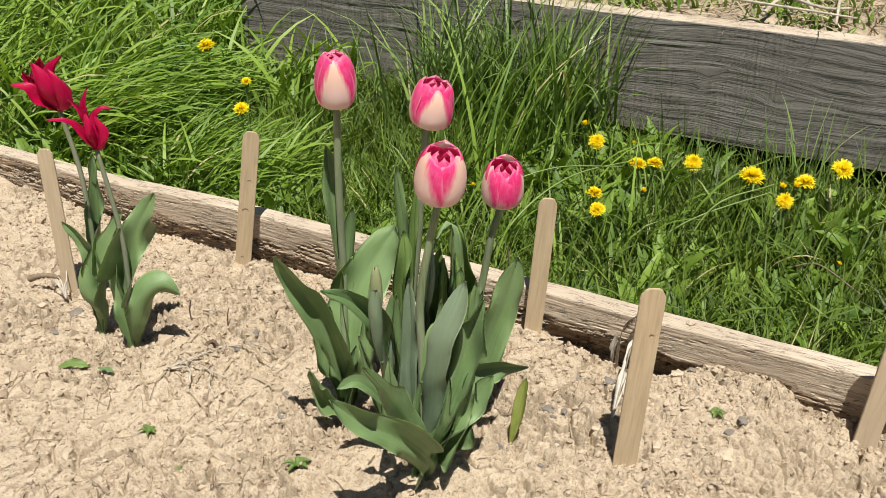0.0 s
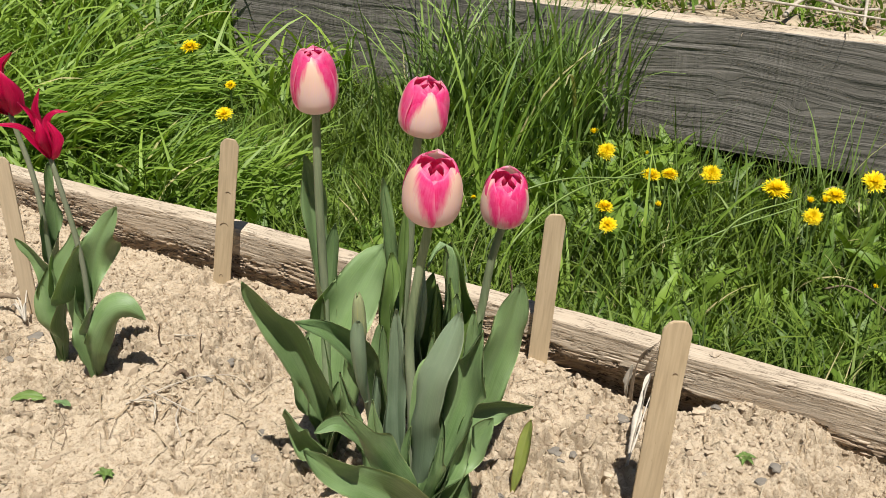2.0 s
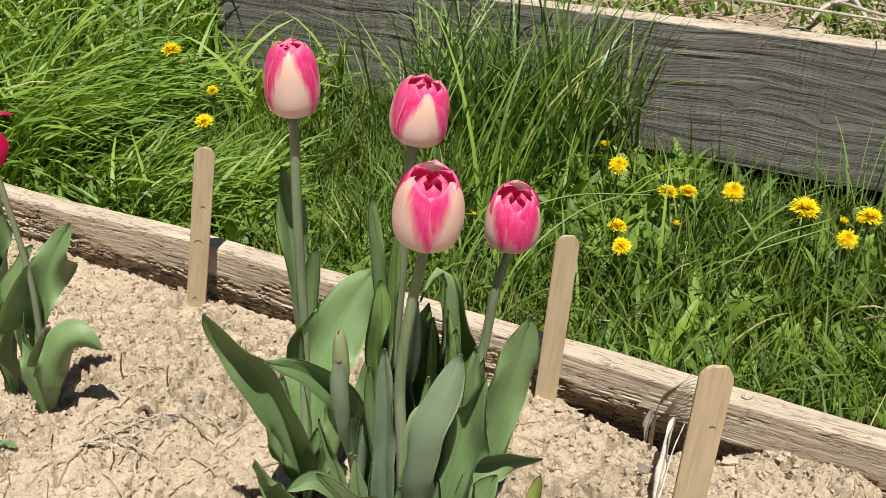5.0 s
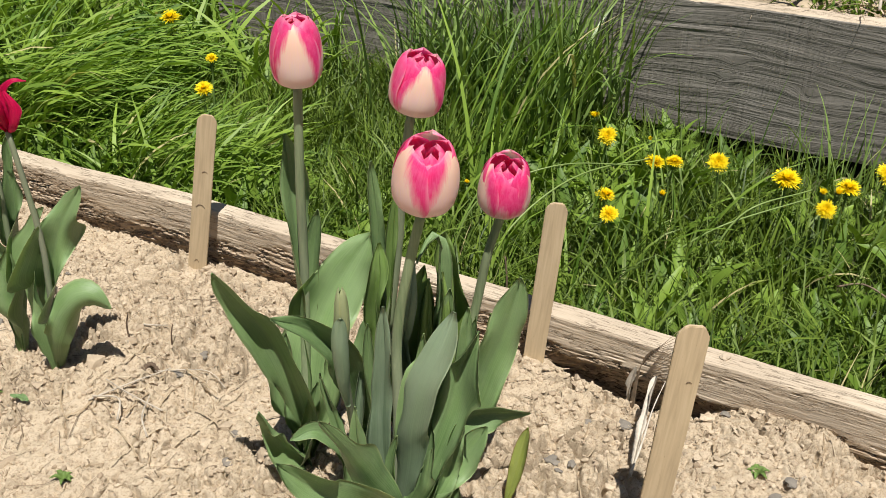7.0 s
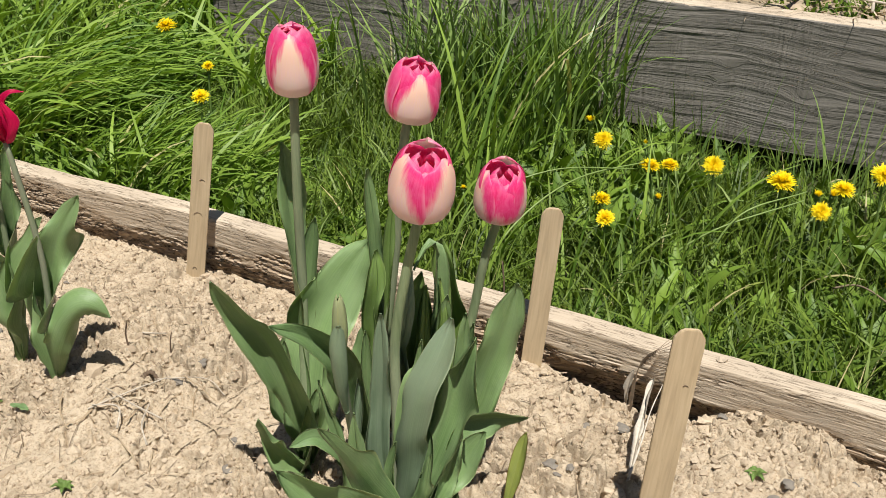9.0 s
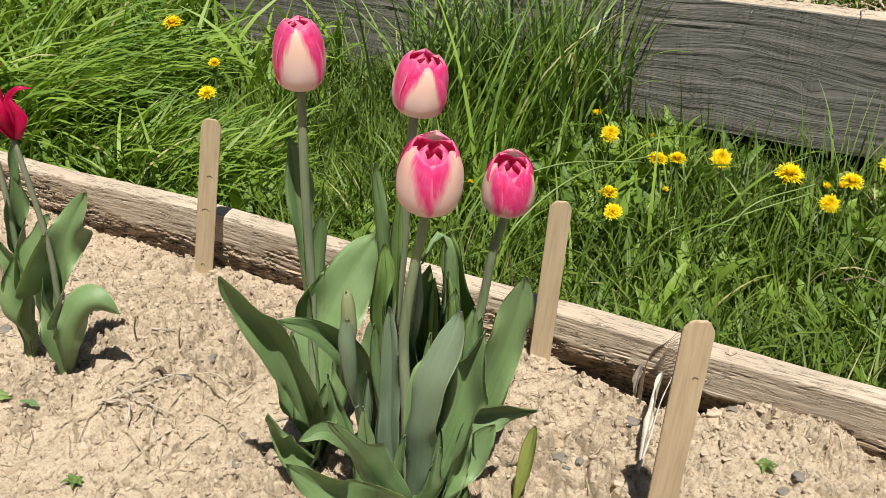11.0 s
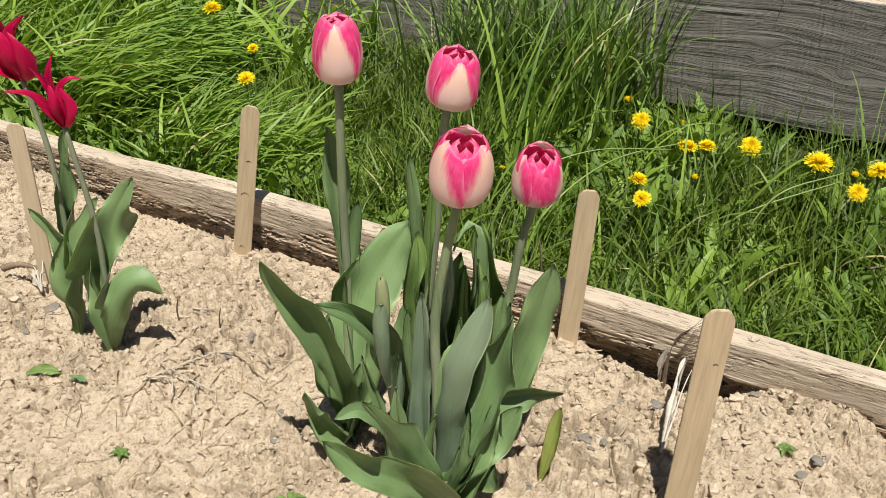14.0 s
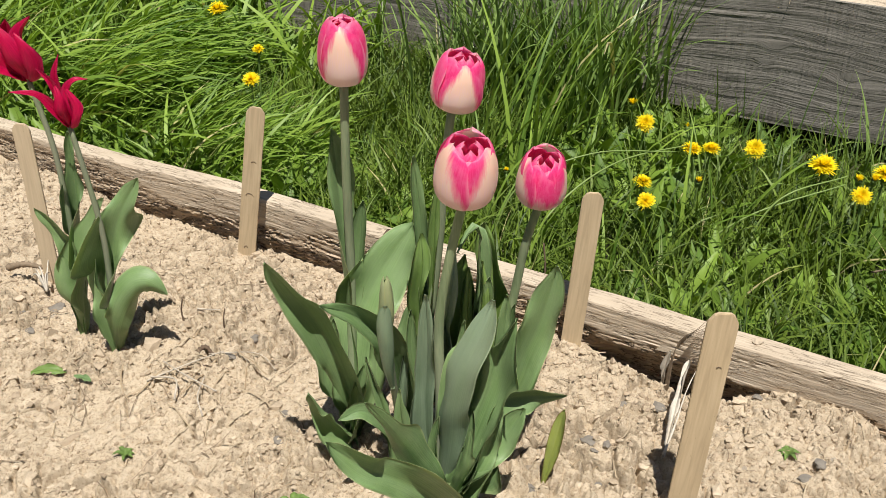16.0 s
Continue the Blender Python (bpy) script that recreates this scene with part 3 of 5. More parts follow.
def petal_mesh(height, radius, offset, centre, span, closed, tip, curl, seed, material):
    """A petal as a patch of an egg-shaped cup round the z axis, its middle at the given angle, with a rounded tip."""
    nu, nv = 30, 17
    u, v = 1 - (1 - np.linspace(0, 1, nu)) ** 1.3, np.linspace(-1, 1, nv)
    z = np.interp(u, CUP_U, CUP_H) * height
    r = np.interp(u, CUP_U, np.array(CUP_WIDE) + (np.array(CUP_R) - np.array(CUP_WIDE)) * closed) * radius
    for _ in range(3):
        z[1:-1], r[1:-1] = (np.convolve(q, [0.25, 0.5, 0.25], "valid") for q in (z, r))
    sp = np.interp(u, (0, 0.12, 0.35, 1), (0.75, 0.9, 1, 1)) * np.clip(1 - np.clip((u - 0.40) / 0.60, 0, 1) ** tip, 0.0004, 1) ** 0.38
    a = centre + np.radians(span) * sp[:, None] * v[None] * (1 + 0.04 * np.sin(u * 9 + seed))[:, None]
    # a full belly, a shallow groove up the middle, margins that stand off and ripple
    off = 0.05 * (1 - v[None] ** 2) * np.sin(np.pi * u)[:, None] - 0.016 * np.exp(-(v[None] / 0.2) ** 2) * u[:, None]
    off = off + 0.085 * np.abs(v)[None] ** 3 * np.sin(np.pi * np.clip(u * 1.1, 0, 1))[:, None] * np.where(v > 0, 1.0, -0.5)[None]
    off = off + 0.022 * np.sin(v[None] * 5 + seed) * u[:, None] ** 2 + 0.012 * np.sin(v[None] * 12 + seed * 3) * u[:, None] ** 3
    off = off + curl * np.clip((u - 0.8) / 0.2, 0, 1)[:, None] ** 2
    rr = r[:, None] + offset * np.interp(u, (0, 0.3, 1), (0.3, 1, 1))[:, None] + radius * off
    zz = z[:, None] - height * 0.07 * v[None] ** 2 * u[:, None] ** 4 + 0.006 * height * np.sin(v[None] * 6 + seed * 1.7) * u[:, None] ** 5
    p = np.stack([rr * np.cos(a), rr * np.sin(a), zz], -1)
    uv = np.stack([0.5 + 0.5 * v[None] * sp[:, None], np.repeat(u[:, None], nv, 1)], -1).reshape(-1, 2)
    return mesh_of("petal", p.reshape(-1, 3), grid_faces(nu, nv), material, uv)


def head_pose(base, top, spin):
    """Stands a flower on its base; angle 0 of its petals looks out over the near bed."""
    z = (Vector(top) - Vector(base)).normalized()
    q = z.to_track_quat("Z", "Y").to_matrix().to_4x4()
    face = math.atan2(-AHEAD.y, -AHEAD.x)
    x_now = q @ Vector((1, 0, 0))
    have = math.atan2(x_now.y, x_now.x)
    return Matrix.Translation(base) @ q @ Matrix.Rotation(face - have + radians(spin), 4, "Z")


def set_in(plant, ob, m):
    ob.parent = plant
    ob.matrix_parent_inverse = Matrix.Translation(-plant.location)
    ob.matrix_basis = m


def flower_heart(plant, base, top, radius):
    """The pistil in the middle of a flower, which carries its petals."""
    b, t = Vector(base), Vector(top)
    v, f = tube([tuple(b), tuple(b.lerp(t, 0.25)), tuple(b.lerp(t, 0.5))], radius, 8, 8, 0.8, 0.2)
    return part("flower", mesh_of("flower", v, f, BUD), plant)


def pink_tulip(root, stem, top, width, tallness, petals, label):
    """Petals: angle, half span, height, closed share, layer, tip roundness, outward curl; flamed ones lie outside."""
    plant = thing("pink_tulip", root, label, "tulip", "pink tulips in the clump")
    axis_dir = (Vector(top) - Vector(stem[-1])).normalized()
    base = Vector(stem[-1]) + axis_dir * 0.0045
    v, f = tube(list(stem) + [tuple(base + axis_dir * 0.001)], 0.0047, 28, 12, 0.74)
    part("stem", mesh_of("stem", v, f, STEM), plant)
    m = head_pose(base, top, 0)
    heart = flower_heart(plant, base, top, 0.0030)
    for i, (angle, span, tall, closed, layer, tip, curl) in enumerate(petals):
        me = petal_mesh(tallness * tall, width / 2 * 0.90, 0.0011 * layer, radians(angle), span, closed, tip, curl, i * 1.9 + width * 700, PETAL_OUT if layer > 0.8 else PETAL_IN)
        set_in(heart, part("petal", me), m)
    return plant


def red_tulip(root, stem, label):
    plant = thing("red_tulip", root, label, "tulip", "red lily-flowered tulips")
    v, f = tube(stem, 0.0034, 24, 10, 0.75)
    part("stem", mesh_of("stem", v, f, STEM), plant)
    return plant


def red_petal(flower, points, width, turn, tip_turn, cup):
    """A pointed petal that leaves the cup and bends out."""
    return part("petal", leaf_mesh(points, width, turn, tip_turn, cup, 0.0010, width * 300, PETAL_RED, PETAL_W), flower)


P1 = pink_tulip((-0.451, 0.524, 0.0), [(-0.451, 0.524, -0.01), (-0.462, 0.554, 0.153), (-0.459, 0.555, 0.253), (-0.456, 0.557, 0.332)], (-0.454, 0.558, 0.389), 0.0395, 0.0545,
                ((2, 58, 0.93, 0.95, 1.5, 5, 0.0), (118, 72, 0.97, 1.0, 1, 12, 0.0), (-116, 72, 0.98, 1.0, 1, 12, 0.03), (64, 76, 0.98, 1.05, 0, 12, 0.0), (-60, 76, 1.0, 1.0, 0, 12, 0.0), (178, 76, 1.0, 1.0, 0, 12, 0.0), (20, 70, 0.97, 1.25, -1.6, 12, 0.0), (-150, 70, 0.96, 1.3, -2.0, 12, 0.0)),
                "tall pink and cream tulip on an upright stem")
P2 = pink_tulip((-0.396, 0.539, 0.0), [(-0.396, 0.539, -0.01), (-0.379, 0.568, 0.192), (-0.373, 0.571, 0.267), (-0.372, 0.583, 0.318)], (-0.362, 0.590, 0.371), 0.0408, 0.0472,
                ((10, 56, 0.88, 0.95, 1.5, 2.6, 0.0), (128, 72, 0.99, 0.85, 1, 5, 0.0), (-112, 74, 1.0, 0.82, 1, 5, 0.0), (72, 66, 0.95, 0.88, 0.3, 3.0, 0.02), (-46, 66, 0.95, 0.92, 0.3, 3.0, 0.0), (186, 76, 1.02, 0.80, 0, 5, 0.0), (34, 62, 0.95, 1.15, -1.6, 2.8, 0.0), (-6, 66, 0.95, 0.95, -5.0, 2.4, 0.0), (-150, 66, 0.98, 0.9, -5.4, 2.6, 0.0), (96, 64, 0.97, 0.9, -5.8, 2.6, 0.0)),
                "pink tulip with a cream flame and parted petals")
P3 = pink_tulip((-0.328, 0.478, 0.0), [(-0.328, 0.478, -0.01), (-0.324, 0.484, 0.113), (-0.329, 0.493, 0.188), (-0.321, 0.497, 0.245), (-0.313, 0.502, 0.288)], (-0.304, 0.503, 0.350), 0.0438, 0.0508,
                ((-66, 74, 0.97, 0.95, 1.6, 2.8, 0.0), (64, 76, 0.96, 0.95, 1.2, 2.8, 0.0), (180, 76, 1.04, 0.50, 1, 3.4, 0.0), (4, 56, 0.80, 0.98, 0.0, 2.6, 0.0), (118, 74, 1.0, 0.62, 0, 3.4, 0.0), (-120, 74, 1.01, 0.62, 0, 3.4, 0.02), (-60, 60, 0.92, 1.25, -1.8, 3.2, 0.0), (70, 58, 0.90, 1.25, -2.0, 3.2, 0.0), (8, 66, 0.90, 0.95, -5.0, 2.4, 0.0), (128, 66, 0.97, 0.9, -5.6, 2.4, 0.0), (-112, 66, 0.95, 0.9, -5.8, 2.4, 0.0)),
                "large open pink and cream tulip in front of the clump")
P4 = pink_tulip((-0.346, 0.574, 0.0), [(-0.346, 0.574, -0.01), (-0.329, 0.609, 0.143), (-0.320, 0.614, 0.202), (-0.312, 0.619, 0.235)], (-0.305, 0.617, 0.292), 0.0402, 0.0475,
                ((-80, 64, 0.93, 0.92, 1.4, 2.8, 0.0), (88, 64, 0.93, 0.92, 1.3, 2.8, 0.0), (172, 76, 1.04, 0.50, 1, 3.4, 0.03), (18, 62, 0.80, 0.97, 0.78, 2.3, 0.0), (-36, 54, 0.88, 1.02, 0.0, 2.8, 0.0), (60, 56, 0.92, 1.05, -0.3, 2.8, 0.0), (112, 74, 0.99, 0.62, 0, 3.4, 0.0), (-132, 74, 1.02, 0.58, 0, 3.4, 0.04), (-60, 56, 0.90, 1.25, -1.8, 3.2, 0.0), (-4, 66, 0.90, 0.95, -5.0, 2.4, 0.0), (116, 66, 0.96, 0.9, -5.6, 2.4, 0.0), (-124, 66, 0.96, 0.9, -5.8, 2.4, 0.0)),
                "small pink tulip with half-closed petals")
PB = thing("budding_tulip", (-0.384, 0.510, 0.0), "green tulip plant with a closed bud", "tulip")
v, f = tube([(-0.384, 0.510, -0.01), (-0.377, 0.500, 0.068), (-0.370, 0.484, 0.133), (-0.366, 0.477, 0.186)], 0.0034, 16, 10, 0.9)
part("stem", mesh_of("stem", v, f, STEM), PB)
for i in range(3):
    me = petal_mesh(0.050, 0.0052, 0.0003 * i, radians(120 * i), 82, 2.1, 6, 0.0, i, BUD)
    set_in(PB, part("bud_petal", me, None, "pale green closed bud"), head_pose((-0.366, 0.477, 0.180), (-0.364, 0.476, 0.226), 30))
RA = red_tulip((-0.809, 0.512, 0.0), [(-0.809, 0.512, -0.01), (-0.801, 0.517, 0.108), (-0.798, 0.519, 0.211), (-0.805, 0.514, 0.291)], "crimson lily-flowered tulip with a cupped bloom")
RB = red_tulip((-0.752, 0.506, 0.0), [(-0.752, 0.506, -0.01), (-0.744, 0.511, 0.094), (-0.742, 0.512, 0.159), (-0.749, 0.508, 0.257)], "crimson lily-flowered tulip with pointed flared petals")
RA_FLOWER = flower_heart(RA, (-0.805, 0.514, 0.290), (-0.816, 0.505, 0.330), 0.0022)
RB_FLOWER = flower_heart(RB, (-0.749, 0.508, 0.256), (-0.751, 0.507, 0.290), 0.0020)
red_petal(RA_FLOWER, [(-0.805, 0.514, 0.290), (-0.799, 0.500, 0.310), (-0.803, 0.496, 0.330), (-0.811, 0.497, 0.348)], 0.0257, 10, 10, -0.55)
red_petal(RA_FLOWER, [(-0.806, 0.514, 0.290), (-0.817, 0.501, 0.303), (-0.823, 0.492, 0.318), (-0.832, 0.480, 0.325)], 0.0185, -30, -55, 0.39)
red_petal(RA_FLOWER, [(-0.805, 0.514, 0.290), (-0.800, 0.515, 0.311), (-0.802, 0.514, 0.333), (-0.786, 0.518, 0.354)], 0.0210, -15, 30, 0.49)
red_petal(RA_FLOWER, [(-0.805, 0.514, 0.290), (-0.820, 0.519, 0.307), (-0.826, 0.518, 0.326), (-0.821, 0.516, 0.347)], 0.0274, 0, 0, 0.45)
red_petal(RA_FLOWER, [(-0.805, 0.514, 0.290), (-0.794, 0.508, 0.306), (-0.793, 0.505, 0.324), (-0.800, 0.506, 0.340)], 0.0221, 20, 15, -0.59)
red_petal(RA_FLOWER, [(-0.805, 0.514, 0.290), (-0.824, 0.510, 0.304), (-0.833, 0.507, 0.321), (-0.835, 0.501, 0.333)], 0.0212, -10, 0, 0.45)
red_petal(RB_FLOWER, [(-0.749, 0.508, 0.256), (-0.749, 0.496, 0.276), (-0.756, 0.485, 0.294), (-0.771, 0.469, 0.300)], 0.0097, -30, -40, 0.45)
red_petal(RB_FLOWER, [(-0.749, 0.508, 0.256), (-0.754, 0.509, 0.276), (-0.758, 0.505, 0.299), (-0.764, 0.497, 0.315)], 0.0085, 0, 0, 0.45)
red_petal(RB_FLOWER, [(-0.749, 0.508, 0.256), (-0.761, 0.515, 0.275), (-0.763, 0.514, 0.301), (-0.758, 0.519, 0.322)], 0.0092, 0, 0, 0.39)
red_petal(RB_FLOWER, [(-0.749, 0.508, 0.256), (-0.742, 0.497, 0.275), (-0.741, 0.497, 0.289), (-0.746, 0.500, 0.301)], 0.0127, -10, 0, -0.59)
red_petal(RB_FLOWER, [(-0.749, 0.508, 0.256), (-0.741, 0.510, 0.273), (-0.743, 0.511, 0.292), (-0.737, 0.515, 0.302), (-0.732, 0.525, 0.301)], 0.0104, 10, 30, 0.45)
red_petal(RB_FLOWER, [(-0.749, 0.508, 0.256), (-0.736, 0.505, 0.270), (-0.733, 0.506, 0.283), (-0.740, 0.506, 0.297)], 0.0116, 20, 10, -0.59)
shoot = thing("tulip_shoot", (-0.269, 0.561, 0.0), "single green and reddish young tulip leaf in dry soil", "plant")
tulip_leaf(shoot, [(-0.269, 0.561, 0.000), (-0.262, 0.565, 0.043), (-0.256, 0.569, 0.083)], 0.014, 20, 10, 0.50, 0.001, 0.0, LEAF_RED)
tulip_leaf(PB, [(-0.370, 0.484, 0.116), (-0.366, 0.473, 0.148), (-0.3635, 0.4685, 0.178), (-0.361, 0.469, 0.208)], 0.0175, 0, 5, -0.80, 0.0006, 0.0, LEAF_BLUE)
tulip_leaf(P1, [(-0.451, 0.524, -0.004), (-0.436, 0.510, 0.057), (-0.440, 0.484, 0.149), (-0.445, 0.458, 0.199), (-0.449, 0.438, 0.235)], 0.0305, -15, 15, 0.51, 0.006, 0.0, LEAF)
tulip_leaf(PB, [(-0.384, 0.510, -0.004), (-0.382, 0.511, 0.081), (-0.381, 0.498, 0.133), (-0.385, 0.489, 0.160), (-0.395, 0.469, 0.188), (-0.405, 0.445, 0.206)], 0.0257, -35, -20, 0.59, 0.008, 1.0, LEAF)
tulip_leaf(P1, [(-0.451, 0.524, -0.004), (-0.452, 0.547, 0.090), (-0.452, 0.564, 0.127), (-0.443, 0.587, 0.162), (-0.429, 0.607, 0.194)], 0.0544, 20, 5, 0.37, 0.02, 2.0, LEAF)
tulip_leaf(P1, [(-0.451, 0.524, -0.004), (-0.462, 0.552, 0.083), (-0.476, 0.567, 0.169), (-0.482, 0.570, 0.236), (-0.483, 0.569, 0.288)], 0.0351, -52, -38, 0.61, 0.006, 0.0, LEAF)
tulip_leaf(P1, [(-0.451, 0.524, -0.004), (-0.463, 0.552, 0.083), (-0.467, 0.567, 0.132), (-0.465, 0.574, 0.180), (-0.460, 0.577, 0.223)], 0.0242, 35, 20, 0.52, 0.004, 0.5, LEAF)
tulip_leaf(P2, [(-0.396, 0.539, -0.004), (-0.387, 0.545, 0.115), (-0.382, 0.547, 0.181), (-0.381, 0.548, 0.241), (-0.384, 0.546, 0.295)], 0.0176, -25, -5, 0.78, 0.016, 0.7, LEAF)
tulip_leaf(P2, [(-0.396, 0.539, -0.004), (-0.386, 0.559, 0.107), (-0.380, 0.562, 0.184), (-0.378, 0.566, 0.234), (-0.375, 0.568, 0.268)], 0.0117, 25, 10, 0.78, 0.006, 2.2, LEAF_PALE)
tulip_leaf(PB, [(-0.384, 0.510, -0.004), (-0.364, 0.508, 0.068), (-0.361, 0.501, 0.120), (-0.360, 0.499, 0.153), (-0.359, 0.499, 0.188)], 0.0192, -25, -15, 1.04, 0.006, 0.3, LEAF)
tulip_leaf(P3, [(-0.328, 0.478, -0.004), (-0.332, 0.475, 0.099), (-0.331, 0.477, 0.147), (-0.329, 0.477, 0.180), (-0.329, 0.477, 0.224)], 0.0180, 15, 15, 0.60, 0.006, 1.1, LEAF_BLUE)
tulip_leaf(P3, [(-0.328, 0.478, -0.004), (-0.312, 0.474, 0.088), (-0.305, 0.468, 0.132), (-0.296, 0.467, 0.172), (-0.286, 0.473, 0.202), (-0.277, 0.485, 0.232)], 0.0278, 10, 28, -0.51, 0.006, 1.4, LEAF_BLUE)
tulip_leaf(P3, [(-0.328, 0.478, -0.004), (-0.304, 0.481, 0.069), (-0.296, 0.490, 0.104), (-0.289, 0.501, 0.139), (-0.285, 0.508, 0.169), (-0.274, 0.514, 0.201)], 0.0266, 15, -10, 0.58, 0.022, 0.4, LEAF)
tulip_leaf(P4, [(-0.346, 0.574, -0.004), (-0.315, 0.586, 0.069), (-0.306, 0.592, 0.104), (-0.295, 0.598, 0.143), (-0.285, 0.604, 0.196)], 0.0342, 10, -12, 0.34, 0.008, 0.0, LEAF)
tulip_leaf(P3, [(-0.328, 0.478, -0.004), (-0.306, 0.514, 0.077), (-0.303, 0.528, 0.092), (-0.291, 0.552, 0.093), (-0.263, 0.586, 0.083)], 0.0297, -40, -15, 0.48, 0.016, 1.0, LEAF)
tulip_leaf(P3, [(-0.328, 0.478, -0.004), (-0.308, 0.484, 0.053), (-0.295, 0.497, 0.066), (-0.281, 0.513, 0.085), (-0.270, 0.524, 0.110)], 0.0312, 25, 10, 0.51, 0.01, 0.0, LEAF)
tulip_leaf(P1, [(-0.451, 0.524, -0.004), (-0.442, 0.512, 0.011), (-0.444, 0.488, 0.045), (-0.444, 0.464, 0.095)], 0.0237, -10, 15, 0.72, 0.006, 0.0, LEAF)
tulip_leaf(PB, [(-0.384, 0.510, -0.004), (-0.367, 0.485, 0.054), (-0.370, 0.470, 0.087), (-0.379, 0.455, 0.109), (-0.390, 0.437, 0.108)], 0.0208, -30, -30, 0.59, 0.004, 0.0, LEAF)
tulip_leaf(P3, [(-0.328, 0.478, -0.004), (-0.312, 0.452, 0.065), (-0.314, 0.428, 0.110), (-0.320, 0.411, 0.150), (-0.331, 0.401, 0.176)], 0.0228, -5, 10, -0.31, 0.006, 0.0, LEAF)
tulip_leaf(P3, [(-0.328, 0.478, -0.004), (-0.301, 0.453, 0.042), (-0.315, 0.422, 0.089), (-0.329, 0.390, 0.124), (-0.345, 0.370, 0.156)], 0.0284, -25, -10, 0.37, 0.018, 0.0, LEAF)
tulip_leaf(P4, [(-0.346, 0.574, -0.004), (-0.355, 0.557, 0.119), (-0.354, 0.558, 0.163), (-0.350, 0.566, 0.207)], 0.0270, 5, 15, 0.45, 0.010, 0.0, LEAF_PALE)
tulip_leaf(P4, [(-0.346, 0.574, -0.004), (-0.341, 0.589, 0.105), (-0.337, 0.593, 0.149), (-0.339, 0.592, 0.189), (-0.346, 0.588, 0.227)], 0.0290, -8, 20, 0.50, 0.014, 0.4, LEAF_PALE)
tulip_leaf(P4, [(-0.346, 0.574, -0.004), (-0.346, 0.563, 0.119), (-0.346, 0.563, 0.158), (-0.345, 0.563, 0.197)], 0.0180, 0, 10, 0.55, 0.006, 0.0, LEAF_PALE)
tulip_leaf(P4, [(-0.346, 0.574, -0.004), (-0.332, 0.559, 0.126), (-0.328, 0.562, 0.164), (-0.325, 0.563, 0.195)], 0.0210, 12, 15, 0.50, 0.008, 1.0, LEAF)
tulip_leaf(P2, [(-0.396, 0.539, -0.004), (-0.346, 0.557, 0.088), (-0.340, 0.560, 0.131), (-0.335, 0.563, 0.163)], 0.0119, -20, 0, 0.78, 0.004, 0.0, LEAF_BLUE)
tulip_leaf(P3, [(-0.328, 0.478, -0.004), (-0.319, 0.460, 0.056), (-0.314, 0.457, 0.099), (-0.309, 0.460, 0.131)], 0.0133, -15, 0, 0.78, 0.004, 0.0, LEAF)
tulip_leaf(P3, [(-0.328, 0.478, -0.004), (-0.292, 0.464, 0.076), (-0.286, 0.463, 0.102), (-0.283, 0.465, 0.126)], 0.0123, 20, 10, -0.52, 0.004, 0.0, LEAF)
tulip_leaf(P1, [(-0.451, 0.524, -0.004), (-0.435, 0.510, 0.048), (-0.439, 0.508, 0.090), (-0.442, 0.506, 0.119), (-0.444, 0.505, 0.147)], 0.0205, 25, 15, 0.59, 0.004, 0.6, LEAF)
tulip_leaf(P1, [(-0.451, 0.524, -0.004), (-0.447, 0.513, 0.029), (-0.452, 0.512, 0.065), (-0.454, 0.510, 0.095)], 0.0164, -30, -15, 0.78, 0.004, 0.0, LEAF)
tulip_leaf(P1, [(-0.451, 0.524, -0.004), (-0.428, 0.503, 0.038), (-0.424, 0.505, 0.071), (-0.418, 0.508, 0.106)], 0.0179, 20, 5, 0.78, 0.006, 0.0, LEAF)
tulip_leaf(PB, [(-0.384, 0.510, -0.004), (-0.379, 0.490, 0.063), (-0.384, 0.484, 0.102), (-0.392, 0.480, 0.142)], 0.0115, 30, 10, 0.65, 0.004, 0.0, LEAF)
tulip_leaf(PB, [(-0.384, 0.510, -0.004), (-0.377, 0.500, 0.062), (-0.374, 0.502, 0.105), (-0.370, 0.506, 0.145)], 0.0134, -20, 0, 0.91, 0.004, 1.2, LEAF_BLUE)
tulip_leaf(P2, [(-0.396, 0.539, -0.004), (-0.365, 0.543, 0.090), (-0.361, 0.545, 0.135), (-0.358, 0.548, 0.167)], 0.0137, 15, 0, 0.65, 0.004, 0.0, LEAF)
tulip_leaf(P2, [(-0.396, 0.539, -0.004), (-0.396, 0.539, 0.092), (-0.397, 0.543, 0.124), (-0.392, 0.546, 0.157)], 0.0214, 0, 10, 0.52, 0.008, 0.0, LEAF)
tulip_leaf(P4, [(-0.346, 0.574, -0.004), (-0.321, 0.589, 0.083), (-0.321, 0.589, 0.123), (-0.317, 0.591, 0.156)], 0.0140, -20, 0, 0.65, 0.006, 0.0, LEAF)
tulip_leaf(P3, [(-0.328, 0.478, -0.004), (-0.316, 0.485, 0.147), (-0.309, 0.494, 0.175), (-0.307, 0.495, 0.199)], 0.0138, 0, 10, 0.52, 0.004, 0.0, LEAF)
tulip_leaf(P2, [(-0.396, 0.539, -0.004), (-0.365, 0.534, 0.101), (-0.363, 0.530, 0.143), (-0.366, 0.529, 0.181)], 0.0116, -35, -20, 0.65, 0.004, 0.9, LEAF_BLUE)
tulip_leaf(PB, [(-0.384, 0.510, -0.004), (-0.354, 0.493, 0.072), (-0.349, 0.491, 0.114), (-0.345, 0.493, 0.154)], 0.0122, 20, 30, -0.52, 0.004, 0.2, LEAF_BLUE)
